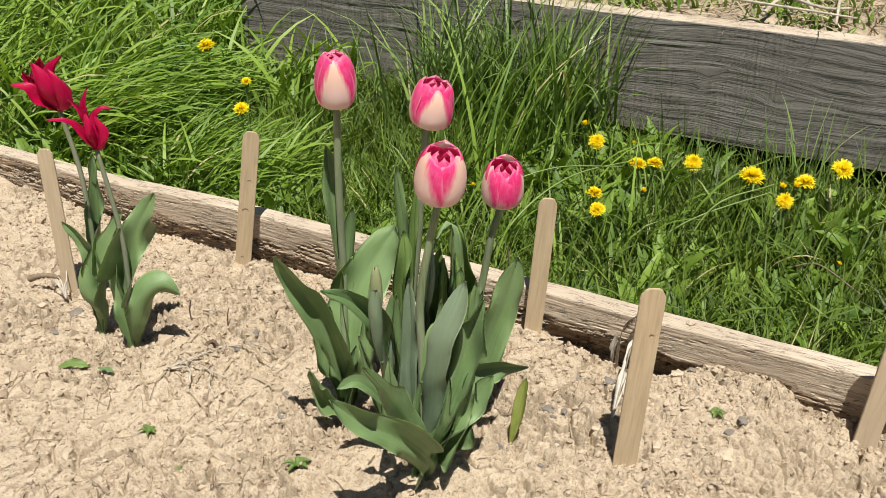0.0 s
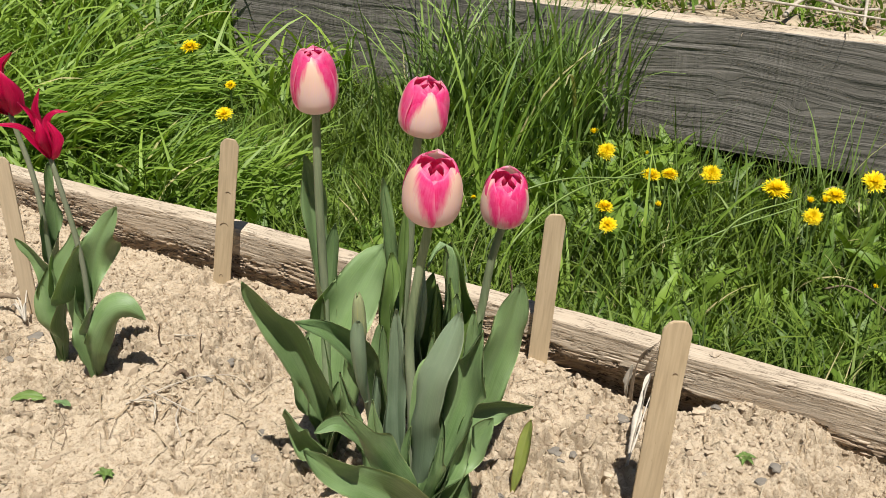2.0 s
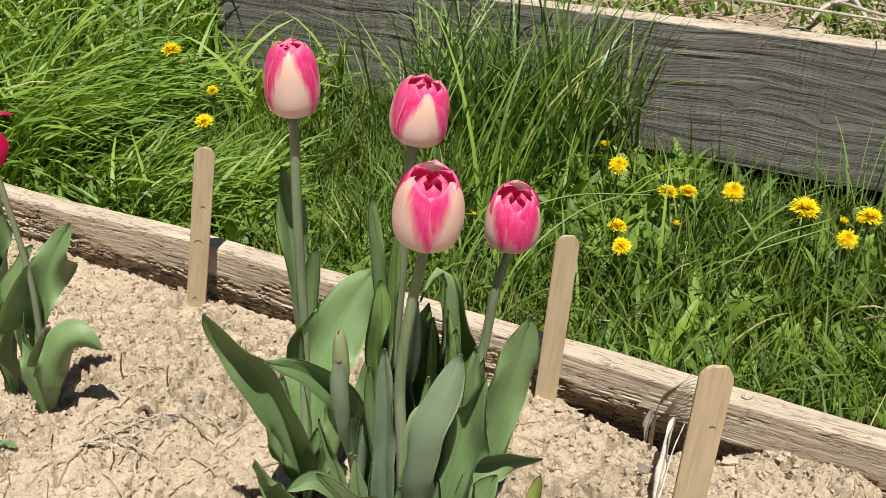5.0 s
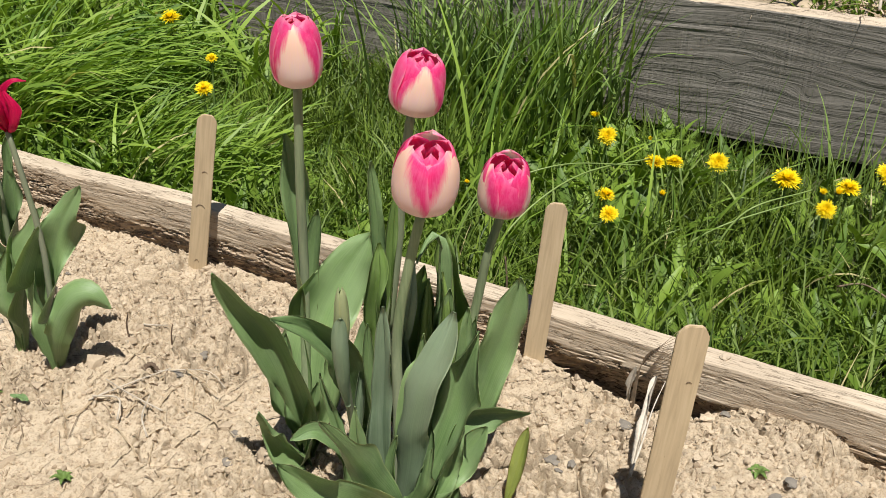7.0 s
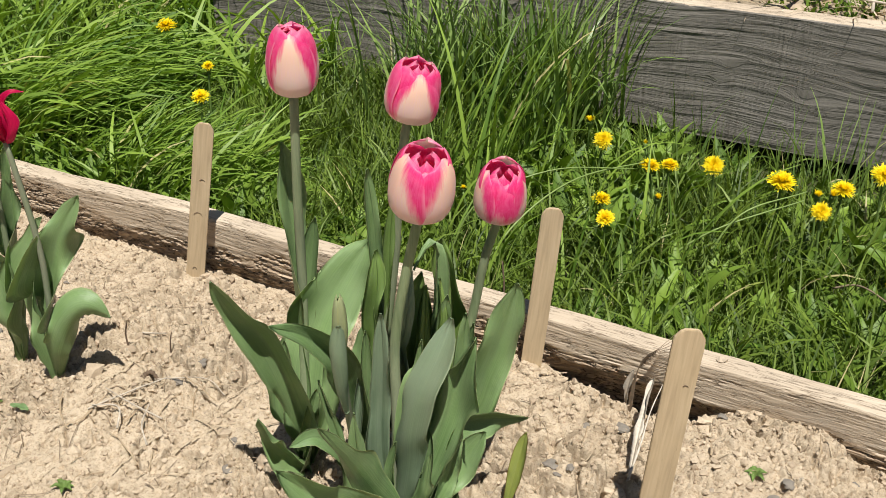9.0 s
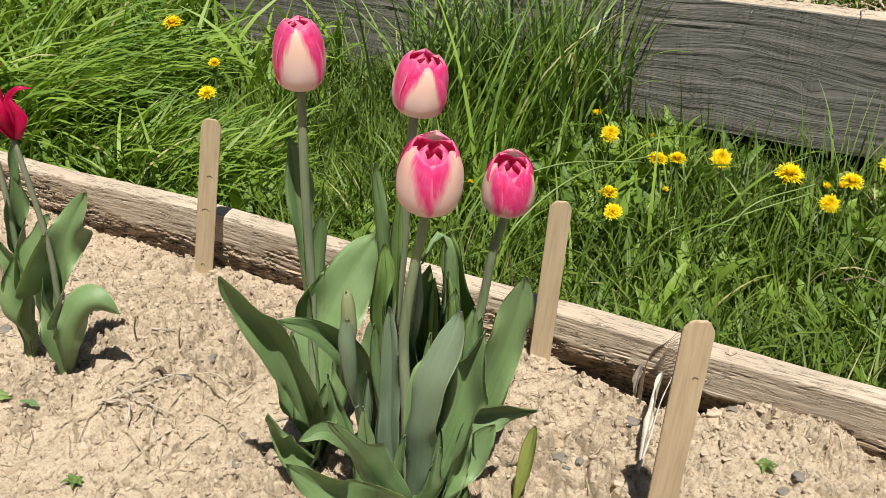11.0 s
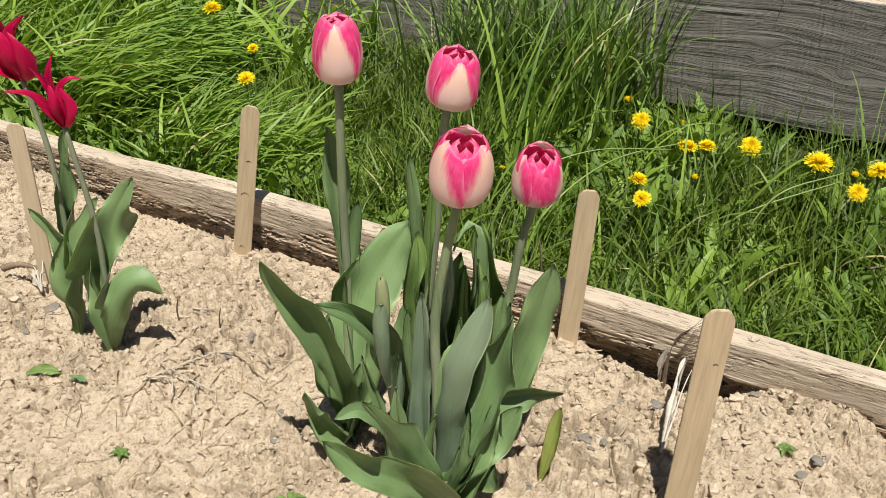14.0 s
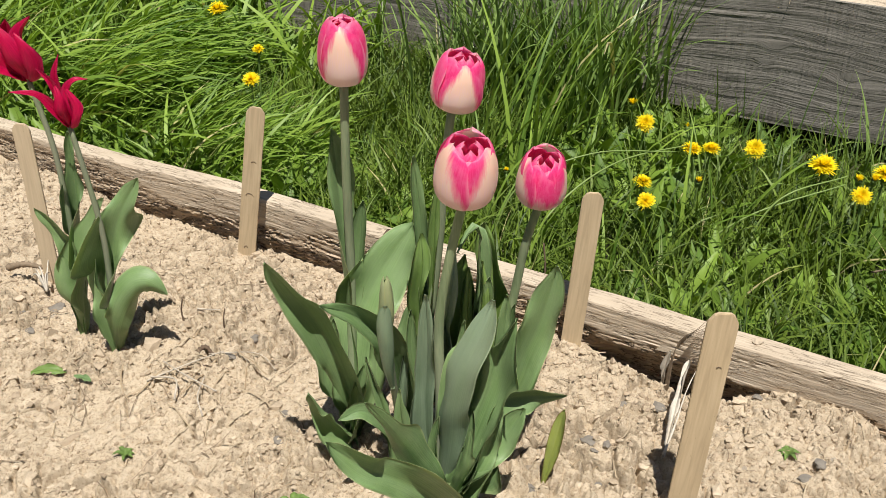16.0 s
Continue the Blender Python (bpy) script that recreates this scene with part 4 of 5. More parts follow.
tulip_leaf(P3, [(-0.328, 0.478, -0.004), (-0.308, 0.485, 0.097), (-0.308, 0.492, 0.125), (-0.303, 0.498, 0.149), (-0.297, 0.501, 0.167)], 0.0142, -30, -10, 0.52, 0.008, 1.6, LEAF)
tulip_leaf(P4, [(-0.346, 0.574, -0.004), (-0.324, 0.576, 0.073), (-0.321, 0.577, 0.108), (-0.320, 0.578, 0.141), (-0.317, 0.579, 0.171)], 0.0157, 20, -5, 0.59, 0.008, 2.0, LEAF)
tulip_leaf(P4, [(-0.346, 0.574, -0.004), (-0.318, 0.602, 0.069), (-0.316, 0.606, 0.103), (-0.315, 0.606, 0.132), (-0.313, 0.608, 0.151)], 0.0123, -30, -15, 0.65, 0.006, 1.3, LEAF_PALE)
tulip_leaf(P2, [(-0.396, 0.539, -0.004), (-0.377, 0.562, 0.108), (-0.372, 0.567, 0.152), (-0.369, 0.571, 0.188), (-0.366, 0.573, 0.214)], 0.0119, -20, 0, 0.65, 0.006, 0.3, LEAF_PALE)
tulip_leaf(P1, [(-0.451, 0.524, -0.004), (-0.425, 0.528, 0.065), (-0.420, 0.533, 0.104), (-0.416, 0.538, 0.137), (-0.415, 0.538, 0.165)], 0.0187, -10, 10, 0.59, 0.008, 1.8, LEAF)
tulip_leaf(P3, [(-0.328, 0.478, -0.004), (-0.329, 0.454, 0.067), (-0.331, 0.446, 0.105), (-0.332, 0.443, 0.133), (-0.332, 0.443, 0.159)], 0.0123, 15, 20, 0.52, 0.006, 2.6, LEAF)
tulip_leaf(P3, [(-0.328, 0.478, -0.004), (-0.293, 0.485, 0.060), (-0.285, 0.494, 0.084), (-0.282, 0.498, 0.110), (-0.280, 0.499, 0.130)], 0.0169, -15, 5, 0.52, 0.012, 0.8, LEAF)
tulip_leaf(P4, [(-0.346, 0.574, -0.004), (-0.336, 0.545, 0.138), (-0.333, 0.541, 0.163), (-0.332, 0.542, 0.189), (-0.334, 0.546, 0.210)], 0.0106, 8, -5, 0.59, 0.004, 0.3, LEAF_PALE)
tulip_leaf(P4, [(-0.346, 0.574, -0.004), (-0.334, 0.558, 0.130), (-0.329, 0.559, 0.159), (-0.329, 0.561, 0.182), (-0.333, 0.564, 0.207)], 0.0108, -22, -10, 0.52, 0.006, 1.4, LEAF_PALE)
tulip_leaf(P4, [(-0.346, 0.574, -0.004), (-0.339, 0.564, 0.136), (-0.336, 0.566, 0.190), (-0.337, 0.568, 0.230), (-0.341, 0.563, 0.235), (-0.346, 0.548, 0.218)], 0.0159, -15, -30, 0.51, 0.006, 0.8, LEAF)
tulip_leaf(P4, [(-0.346, 0.574, -0.004), (-0.350, 0.537, 0.138), (-0.344, 0.529, 0.171), (-0.338, 0.526, 0.200), (-0.338, 0.533, 0.228)], 0.0139, 10, 5, 0.65, 0.006, 2.1, LEAF_BLUE)
tulip_leaf(P2, [(-0.396, 0.539, -0.004), (-0.377, 0.536, 0.128), (-0.375, 0.533, 0.175), (-0.371, 0.535, 0.206), (-0.375, 0.540, 0.232)], 0.0151, -20, 20, 0.59, 0.012, 1.2, LEAF_PALE)
tulip_leaf(RA, [(-0.809, 0.512, -0.004), (-0.794, 0.509, 0.094), (-0.801, 0.503, 0.133), (-0.815, 0.492, 0.160)], 0.0239, 15, 5, 0.59, 0.004, 0.0, LEAF)
tulip_leaf(RA, [(-0.809, 0.512, -0.004), (-0.811, 0.522, 0.057), (-0.803, 0.529, 0.122), (-0.796, 0.533, 0.184), (-0.793, 0.535, 0.233)], 0.0174, -20, 15, 0.65, 0.016, 0.0, LEAF)
tulip_leaf(RA, [(-0.809, 0.512, -0.004), (-0.794, 0.507, 0.045), (-0.783, 0.511, 0.088), (-0.772, 0.520, 0.126), (-0.756, 0.532, 0.169)], 0.0308, 20, 35, 0.59, 0.006, 0.3, LEAF)
tulip_leaf(RA, [(-0.809, 0.512, -0.004), (-0.792, 0.499, 0.046), (-0.793, 0.493, 0.077), (-0.796, 0.496, 0.108)], 0.0283, -25, -15, -0.65, 0.004, 0.0, LEAF)
tulip_leaf(RB, [(-0.752, 0.506, -0.004), (-0.757, 0.515, 0.060), (-0.748, 0.522, 0.107), (-0.734, 0.530, 0.154), (-0.712, 0.544, 0.197)], 0.0329, 5, -15, 0.51, 0.02, 0.0, LEAF)
tulip_leaf(RB, [(-0.752, 0.506, -0.004), (-0.748, 0.501, 0.049), (-0.752, 0.500, 0.086), (-0.754, 0.505, 0.122)], 0.0239, 0, 20, 0.59, 0.006, 1.0, LEAF)
tulip_leaf(RB, [(-0.752, 0.506, -0.004), (-0.730, 0.496, 0.043), (-0.714, 0.503, 0.077), (-0.698, 0.515, 0.092), (-0.682, 0.529, 0.080)], 0.0342, -10, -35, -0.55, 0.008, 0.6, LEAF)


# ---- wooden plant markers ----
def stake(base, top, width, turn, label, sink=0.03, marks=()):
    """A flat craft stick with a clipped round top, pushed into the soil."""
    b, t = Vector(base), Vector(top)
    up = (t - b).normalized()
    b = b - up * sink
    h = (t - b).length
    a = radians(turn)
    side = RIGHT * math.cos(a) + AHEAD * math.sin(a)
    side = (side - up * side.dot(up)).normalized()
    m = Matrix.Translation(b) @ Matrix((side, side.cross(up) * -1, up)).transposed().to_4x4()
    w, th = width / 2, 0.0032
    bm = bmesh.new()
    out = [(-w, 0), (w, 0), (w, h - w * 0.92), (w * 0.94, h - w * 0.62), (w * 0.66, h - w * 0.16), (w * 0.42, h), (-w * 0.36, h), (-w * 0.64, h - w * 0.14), (-w * 0.93, h - w * 0.55), (-w, h - w * 0.85)]
    fv = [bm.verts.new((x, 0, z)) for x, z in out]
    face = bm.faces.new(fv)
    ext = bmesh.ops.extrude_face_region(bm, geom=[face])
    bmesh.ops.translate(bm, verts=[e for e in ext["geom"] if isinstance(e, bmesh.types.BMVert)], vec=(0, th, 0))
    bmesh.ops.recalc_face_normals(bm, faces=bm.faces)
    bmesh.ops.bevel(bm, geom=[e for e in bm.edges if abs(e.calc_face_angle(0)) > 1.2], offset=0.0005, segments=2, affect="EDGES")
    me = bpy.data.meshes.new("plant_marker")
    bm.to_mesh(me)
    bm.free()
    me.materials.append(STAKE)
    ob = tagged(new("plant_marker", me), label, "plant marker", "wooden markers in the bed")
    ob.matrix_world = m
    for x, z, ln, bend in marks:
        pts = [(x * w, -0.0004, z), (x * w + ln * 0.3, -0.0004, z + bend * 0.7), (x * w + ln * 0.7, -0.0004, z + bend * 0.55), (x * w + ln, -0.0004, z - bend * 0.3)]
        v, f = tube(pts, 0.00036, 12, 5, 0.4)
        k = new("scratch_mark", mesh_of("scratch_mark", v, f, MARK))
        k.parent = ob
    return ob


stake((-0.927, 0.562, 0.0), (-0.921, 0.566, 0.202), 0.0195, 0, "pale wooden plant marker leaning behind red tulips")
stake((-0.787, 0.741, -0.027), (-0.754, 0.760, 0.186), 0.0222, 0, "plain wooden plant marker against the edging board", marks=[(-0.1, 0.175, 0.006, 0.002), (-0.5, 0.13, 0.010, 0.004), (-0.3, 0.055, 0.005, 0.004)])
stake((-0.340, 0.759, 0.0), (-0.327, 0.767, 0.180), 0.0213, 0, "plain wooden plant marker beside the tulip clump")
stake((-0.153, 0.579, 0.0), (-0.140, 0.587, 0.208), 0.0235, 0, "tall tan wooden plant marker leaning in open soil", marks=[(0.2, 0.19, 0.004, 0.0015)])
stake((0.047, 0.746, 0.0), (0.059, 0.753, 0.14), 0.026, 0, "tan wooden plant marker leaning on the edging board")


# ---- grass strip ----
def blades(roots, length, a0, a1, heading, width, levels=6, cols=2, prof=None, fold=0.0, z=-0.066):
    """Many bent blades as arrays: angles from upright at root and tip, heading round z."""
    n = len(roots)
    s = np.linspace(0, 1, levels)
    ang = a0[:, None] + (a1 - a0)[:, None] * s[None] ** 1.2
    dl = length[:, None] / (levels - 1)
    hor = np.concatenate([np.zeros((n, 1)), np.cumsum(np.sin(ang[:, :-1]) * dl, 1)], 1)
    ver = np.concatenate([np.zeros((n, 1)), np.cumsum(np.cos(ang[:, :-1]) * dl, 1)], 1)
    # blades bend away from the planks rather than through them
    far = roots[:, 1] + hor.max(1) * np.sin(heading)
    low = ver.max(1) < 0.24
    turn_back = ((roots[:, 1] > 0.8) & (far < 0.811)) | ((roots[:, 1] < 1.51) & (far > 1.500) & (roots[:, 0] > -1.5) & low)
    heading = np.where(turn_back, -heading, heading)
    dx, dy = np.cos(heading), np.sin(heading)
    c = np.stack([roots[:, 0:1] + hor * dx[:, None], roots[:, 1:2] + hor * dy[:, None], z + np.maximum(ver, -0.002)], -1)
    if prof is None:
        prof = (1 - s ** 2.2) * 0.92 + 0.08
    w = width[:, None] * prof[None] * 0.5
    tw = rng.uniform(-0.9, 0.9, n)
    sx, sy, sz = -dy * np.cos(tw), dx * np.cos(tw), np.sin(tw)
    side = np.stack([sx, sy, sz], -1)[:, None] * w[..., None]
    if cols == 2:
        v = np.stack([c - side, c + side], 2)
    else:
        mid = c.copy()
        mid[..., 2] -= fold * w
        v = np.stack([c - side, mid, c + side], 2)
    v = v.reshape(-1, 3)
    base = np.arange(n)[:, None, None, None] * (levels * cols)
    i = np.arange(levels - 1)[None, :, None, None] * cols
    j = np.arange(cols - 1)[None, None, :, None]
    f = (base + i + j + np.array([0, 1, cols + 1, cols])[None, None, None]).reshape(-1, 4)
    return v, f


def stuff(name, packs, material, label, category):
    vs, fs, n = [], [], 0
    for v, f in packs:
        vs.append(v)
        fs.append(f + n)
        n += len(v)
    ob = new(name, mesh_of(name, np.vstack(vs), np.vstack(fs), material))
    return tagged(ob, label, category, kind="stuff")


def spread(n, x0, x1, y0, y1):
    return np.stack([rng.uniform(x0, x1, n), rng.uniform(y0, y1, n)], -1)


def clear(p):
    """Keeps roots off the planks and out of the beds."""
    return p[(p[:, 1] > 0.812) & ~((p[:, 0] > -1.45) & (p[:, 1] > 1.503)) & ~((p[:, 0] > -0.40 + 0.05 * np.sin(p[:, 0] * 40)) & (p[:, 1] > 1.445))]


def turf(n, x0, x1, y0, y1, l0, l1, wid, lean0, lean1, levels=6):
    p = clear(spread(n, x0, x1, y0, y1))
    m = len(p)
    return blades(p, rng.uniform(l0, l1, m) * (0.75 + 0.5 * (0.5 + fbm(p[:, 0] * 9, p[:, 1] * 9, 8, 2))), rng.uniform(0, 0.5, m), rng.uniform(lean0, lean1, m),
                  rng.uniform(0, 2 * np.pi, m), rng.uniform(0.7, 1.3, m) * wid, levels)


short = [turf(9000, -0.75, 0.75, 0.81, 1.51, 0.04, 0.115, 0.0022, 0.4, 1.9),
         turf(6500, -0.75, 0.75, 0.81, 1.51, 0.05, 0.13, 0.0042, 0.7, 2.1),
         turf(9000, -1.6, -0.7, 0.81, 1.51, 0.05, 0.13, 0.0022, 0.3, 1.7),
         turf(5200, -1.6, -0.7, 0.81, 1.51, 0.06, 0.15, 0.0042, 0.5, 1.9),
         turf(6000, 0.75, 2.2, 0.81, 1.51, 0.05, 0.12, 0.0034, 0.4, 1.8),
         turf(6000, -3.4, -1.4, 0.81, 3.2, 0.10, 0.22, 0.0040, 0.4, 1.8)]
stuff("meadow_grass", short, GRASS, "short sunlit meadow grass between the two beds", "grass")


def tussocks(centres, per, l0, l1, wid, swing, spread_r, head0, head_var, a0=0.25, a1=2.0):
    packs = []
    for cx, cy in centres:
        p = clear(np.stack([rng.normal(cx, spread_r, per), rng.normal(cy, spread_r, per)], -1))
        m = len(p)
        if m:
            packs.append(blades(p, rng.uniform(l0, l1, m), rng.uniform(0, a0, m), rng.uniform(a1 - swing, a1 + swing, m), rng.normal(head0, head_var, m), rng.uniform(0.7, 1.3, m) * wid, 8))
    return packs


left = spread(120, -2.7, -1.05, 0.86, 2.1)
combed = np.stack([rng.uniform(-1.45, -1.18, 26), rng.uniform(0.86, 1.12, 26)], -1)
long_packs = tussocks(left, 30, 0.14, 0.32, 0.0098, 0.5, 0.03, 0.55, 1.3, 0.3, 1.7)
long_packs += tussocks(combed, 40, 0.18, 0.32, 0.0082, 0.25, 0.025, 0.45, 0.28, 0.35, 2.0)
near_left = np.stack([rng.uniform(-1.45, -0.88, 34), rng.uniform(0.83, 0.97, 34)], -1)
long_packs.append(turf(1900, -1.45, -0.85, 0.83, 1.05, 0.09, 0.17, 0.0065, 1.2, 2.0, 8))
long_packs.append(turf(4200, -1.50, -0.70, 0.815, 1.12, 0.05, 0.105, 0.0040, 0.9, 2.1, 7))
long_packs += tussocks(near_left, 30, 0.13, 0.24, 0.0068, 0.4, 0.025, 0.45, 0.7, 0.40, 1.6)
long_packs += tussocks(spread(9, -0.72, -0.53, 1.06, 1.28), 6, 0.22, 0.38, 0.0056, 0.4, 0.02, 0.5, 0.8, 0.28, 0.95)
long_packs += tussocks(spread(14, -0.70, -0.30, 0.90, 1.25), 5, 0.12, 0.22, 0.0050, 0.5, 0.03, 0.5, 1.2, 0.4, 1.5)
stuff("long_grass", long_packs, GRASS_LONG, "long lush drooping grass with bent shining blades", "grass")
tall = np.stack([rng.uniform(-0.86, -0.53, 20), rng.uniform(1.28, 1.47, 20)], -1)
tall_packs = tussocks(tall, 11, 0.20, 0.42, 0.0066, 0.75, 0.022, 0.0, 3.0, 0.20, 0.95)
tall_packs += tussocks(spread(5, -0.66, -0.56, 1.36, 1.46), 8, 0.20, 0.36, 0.0066, 0.5, 0.02, 0.5, 0.8, 0.30, 1.5)
tall_packs += tussocks(spread(9, -1.12, -0.5, 1.30, 1.48), 16, 0.14, 0.26, 0.0044, 0.5, 0.02, 0.3, 2.2, 0.16, 0.9)
tall_packs += tussocks(spread(30, -0.45, 0.5, 1.25, 1.49), 7, 0.10, 0.20, 0.0030, 0.5, 0.03, 0.3, 2.2, 0.2, 0.7)
tall_packs += tussocks(np.stack([rng.uniform(-0.88, -0.54, 16), rng.uniform(1.42, 1.49, 16)], -1), 16, 0.16, 0.30, 0.0060, 0.5, 0.02, 0.0, 3.0, 0.16, 0.7)
stuff("tall_grass", tall_packs, GRASS_BLUE, "tall arching grass clump in front of the plank", "grass")
LANCE = np.array([0.25, 0.6, 0.95, 1.0, 0.75, 0.4, 0.03])


def weeds(n, x0, x1, y0, y1, l0, l1, ratio, rosette):
    packs = []
    for cx, cy in clear(spread(n, x0, x1, y0, y1)):
        k = rosette
        p = clear(np.stack([rng.normal(cx, 0.006, k), rng.normal(cy, 0.006, k)], -1))
        m = len(p)
        if m == 0:
            continue
        ln = rng.uniform(l0, l1, m)
        packs.append(blades(p, ln, rng.uniform(0.05, 0.5, m), rng.uniform(0.9, 2.0, m), rng.uniform(0, 6.28, m), ln * ratio * rng.uniform(0.8, 1.2, m), 7, 3, LANCE, 0.5, -0.06))
    return packs


wd = weeds(95, -1.42, -0.78, 0.815, 0.93, 0.08, 0.14, 0.22, 6) + weeds(40, -0.66, -0.30, 1.10, 1.42, 0.05, 0.11, 0.22, 7) + weeds(70, -1.20, -0.60, 0.83, 1.05, 0.04, 0.09, 0.34, 6)
wd += weeds(48, -0.62, 0.05, 0.83, 1.40, 0.05, 0.10, 0.20, 6) + weeds(30, 0.0, 0.6, 0.83, 1.36, 0.05, 0.09, 0.20, 5) + weeds(210, -0.7, 0.35, 0.82, 1.46, 0.022, 0.055, 0.42, 6) + weeds(190, -1.25, -0.6, 0.83, 1.45, 0.03, 0.075, 0.30, 5)
wd += weeds(16, -0.34, -0.02, 0.84, 1.06, 0.05, 0.08, 0.30, 5)
wd += weeds(6, -0.92, -0.66, 1.34, 1.47, 0.11, 0.15, 0.30, 5)
stuff("broad_weeds", wd, WEED, "broad-leaved dandelion and clover foliage in grass", "weeds")


# ---- dandelions ----
def dandelion(at, size, tilt, label, half=False):
    x, y, z = at
    head = thing("dandelion", (x, y, -0.05), label, "dandelion", "dandelions in the grass")
    lx, ly = rng.normal(0, 0.014, 2)
    v, f = tube([(x + lx, y + ly, -0.055), (x + lx * 0.5, y + ly * 0.4, (z - 0.05) / 2), (x, y, z - 0.004)], 0.0019, 10, 6, 0.8)
    part("stem", mesh_of("stem", v, f, CALYX), head)
    n = 90 if half else 240
    r = size * 0.46
    ring = np.sqrt(np.linspace(0.02, 1, n))
    th = np.arange(n) * 2.39996
    up = (1.45 - 1.35 * ring if not half else 1.45 - 0.55 * ring) + rng.normal(0, 0.09, n)
    d = np.stack([np.cos(th) * np.cos(up), np.sin(th) * np.cos(up), np.sin(up)], -1)
    s = np.stack([-np.sin(th), np.cos(th), 0 * th], -1)
    ln = r * (0.50 + 0.56 * ring) * rng.uniform(0.72, 1.10, n)
    w = r * 0.062
    o = d * 0.0
    o[:, 2] = 0.004 * (1 - ring)
    a = o + d * r * 0.1
    m = o + d * (ln * 0.6)[:, None]
    t = o + d * ln[:, None] + np.array([0, 0, -1])[None] * (0.08 * r * ring * ring)[:, None]
    v = np.stack([a - s * w * 0.4, a + s * w * 0.4, m - s * w, m + s * w, t - s * w * 0.35, t + s * w * 0.35], 1).reshape(-1, 3)
    b = np.arange(n)[:, None] * 6
    f = np.vstack([b + np.array([[0, 1, 3, 2]]), b + np.array([[2, 3, 5, 4]])])
    tm = Euler((tilt[0], tilt[1], 0)).to_matrix()
    v = v @ np.array(tm).T + np.array(at)
    part("flower_head", mesh_of("flower_head", v, f, YELLOW), head, "bright yellow ray florets")
    v, f = tube([(0, 0, -0.008), (0, 0, -0.004), (0, 0, 0.001)], r * 0.36, 5, 8, 1.25)
    v = v @ np.array(tm).T + np.array(at)
    part("calyx", mesh_of("calyx", v, f, CALYX), head)
    return head


for at, size, half, tip in (((-1.214, 1.167, 0.130), 0.038, 0, 0.25), ((-1.030, 1.062, 0.120), 0.022, 0, 0.1), ((-0.969, 0.977, 0.110), 0.029, 0, 0.6), ((-0.649, 1.45, 0.141), 0.015, 1, 0.3),
                       ((-0.503, 1.296, 0.052), 0.024, 1, 0.2), ((-0.461, 1.244, 0.050), 0.031, 0, 1.0), ((-0.403, 1.259, 0.050), 0.013, 1, -0.3), ((-0.370, 1.186, 0.050), 0.032, 0, 0.15),
                       ((-0.348, 1.201, 0.050), 0.028, 0, 0.1), ((-0.298, 1.233, 0.050), 0.032, 0, 1.0), ((-0.401, 1.092, 0.034), 0.028, 0, 0.3), ((-0.379, 1.052, 0.030), 0.027, 0, 0.5),
                       ((-0.335, 1.118, 0.040), 0.018, 1, 0.3), ((-0.205, 1.221, 0.050), 0.042, 0, 0.25), ((-0.155, 1.198, 0.052), 0.020, 1, 0.3), ((-0.139, 1.212, 0.050), 0.021, 1, 0.3),
                       ((-0.143, 1.160, 0.050), 0.028, 0, 0.85), ((-0.129, 1.223, 0.055), 0.034, 0, 0.2), ((-0.573, 1.034, 0.034), 0.013, 1, 0.3), ((-0.094, 1.320, 0.045), 0.038, 0, 0.5),
                       ((-0.046, 1.060, 0.022), 0.013, 1, 0.3), ((-1.060, 0.943, 0.030), 0.012, 1, 0.3)):
    side = (0.86 * tip + rng.normal(0, 0.08), 0.51 * tip + rng.normal(0, 0.08))
    dandelion(at, size, side, "half-open yellow dandelion on a short stem" if half else "open yellow dandelion in the grass", bool(half))


# ---- loose things on the soil ----
TWIG = make_plain("brown_twig", (0.22, 0.165, 0.11), 0.85, 0.3, 120, 0.3)
def soil_at(x, y):
    return float(soil_height(np.array([x]), np.array([y]))[0])


bm = bmesh.new()
bmesh.ops.create_icosphere(bm, subdivisions=2, radius=1.0)
LUMP_V = np.array([tuple(p.co) for p in bm.verts])
LUMP_F = np.array([[p.index for p in q.verts] for q in bm.faces])
bm.free()
bm = bmesh.new()
bmesh.ops.create_icosphere(bm, subdivisions=1, radius=1.0)
CRUMB_V = np.array([tuple(p.co) for p in bm.verts])
CRUMB_F = np.array([[p.index for p in q.verts] for q in bm.faces])
bm.free()


def lump(size, seed, rough=0.3, flat=0.7):
    d = LUMP_V
    k = 1 + rough * (fbm(d[:, 0] * 1.7 + seed, d[:, 1] * 1.7 + d[:, 2] * 1.1, seed, 3))
    r = np.random.default_rng(seed)
    return d * k[:, None] * size * np.array([r.uniform(0.8, 1.3), r.uniform(0.7, 1.1), flat])


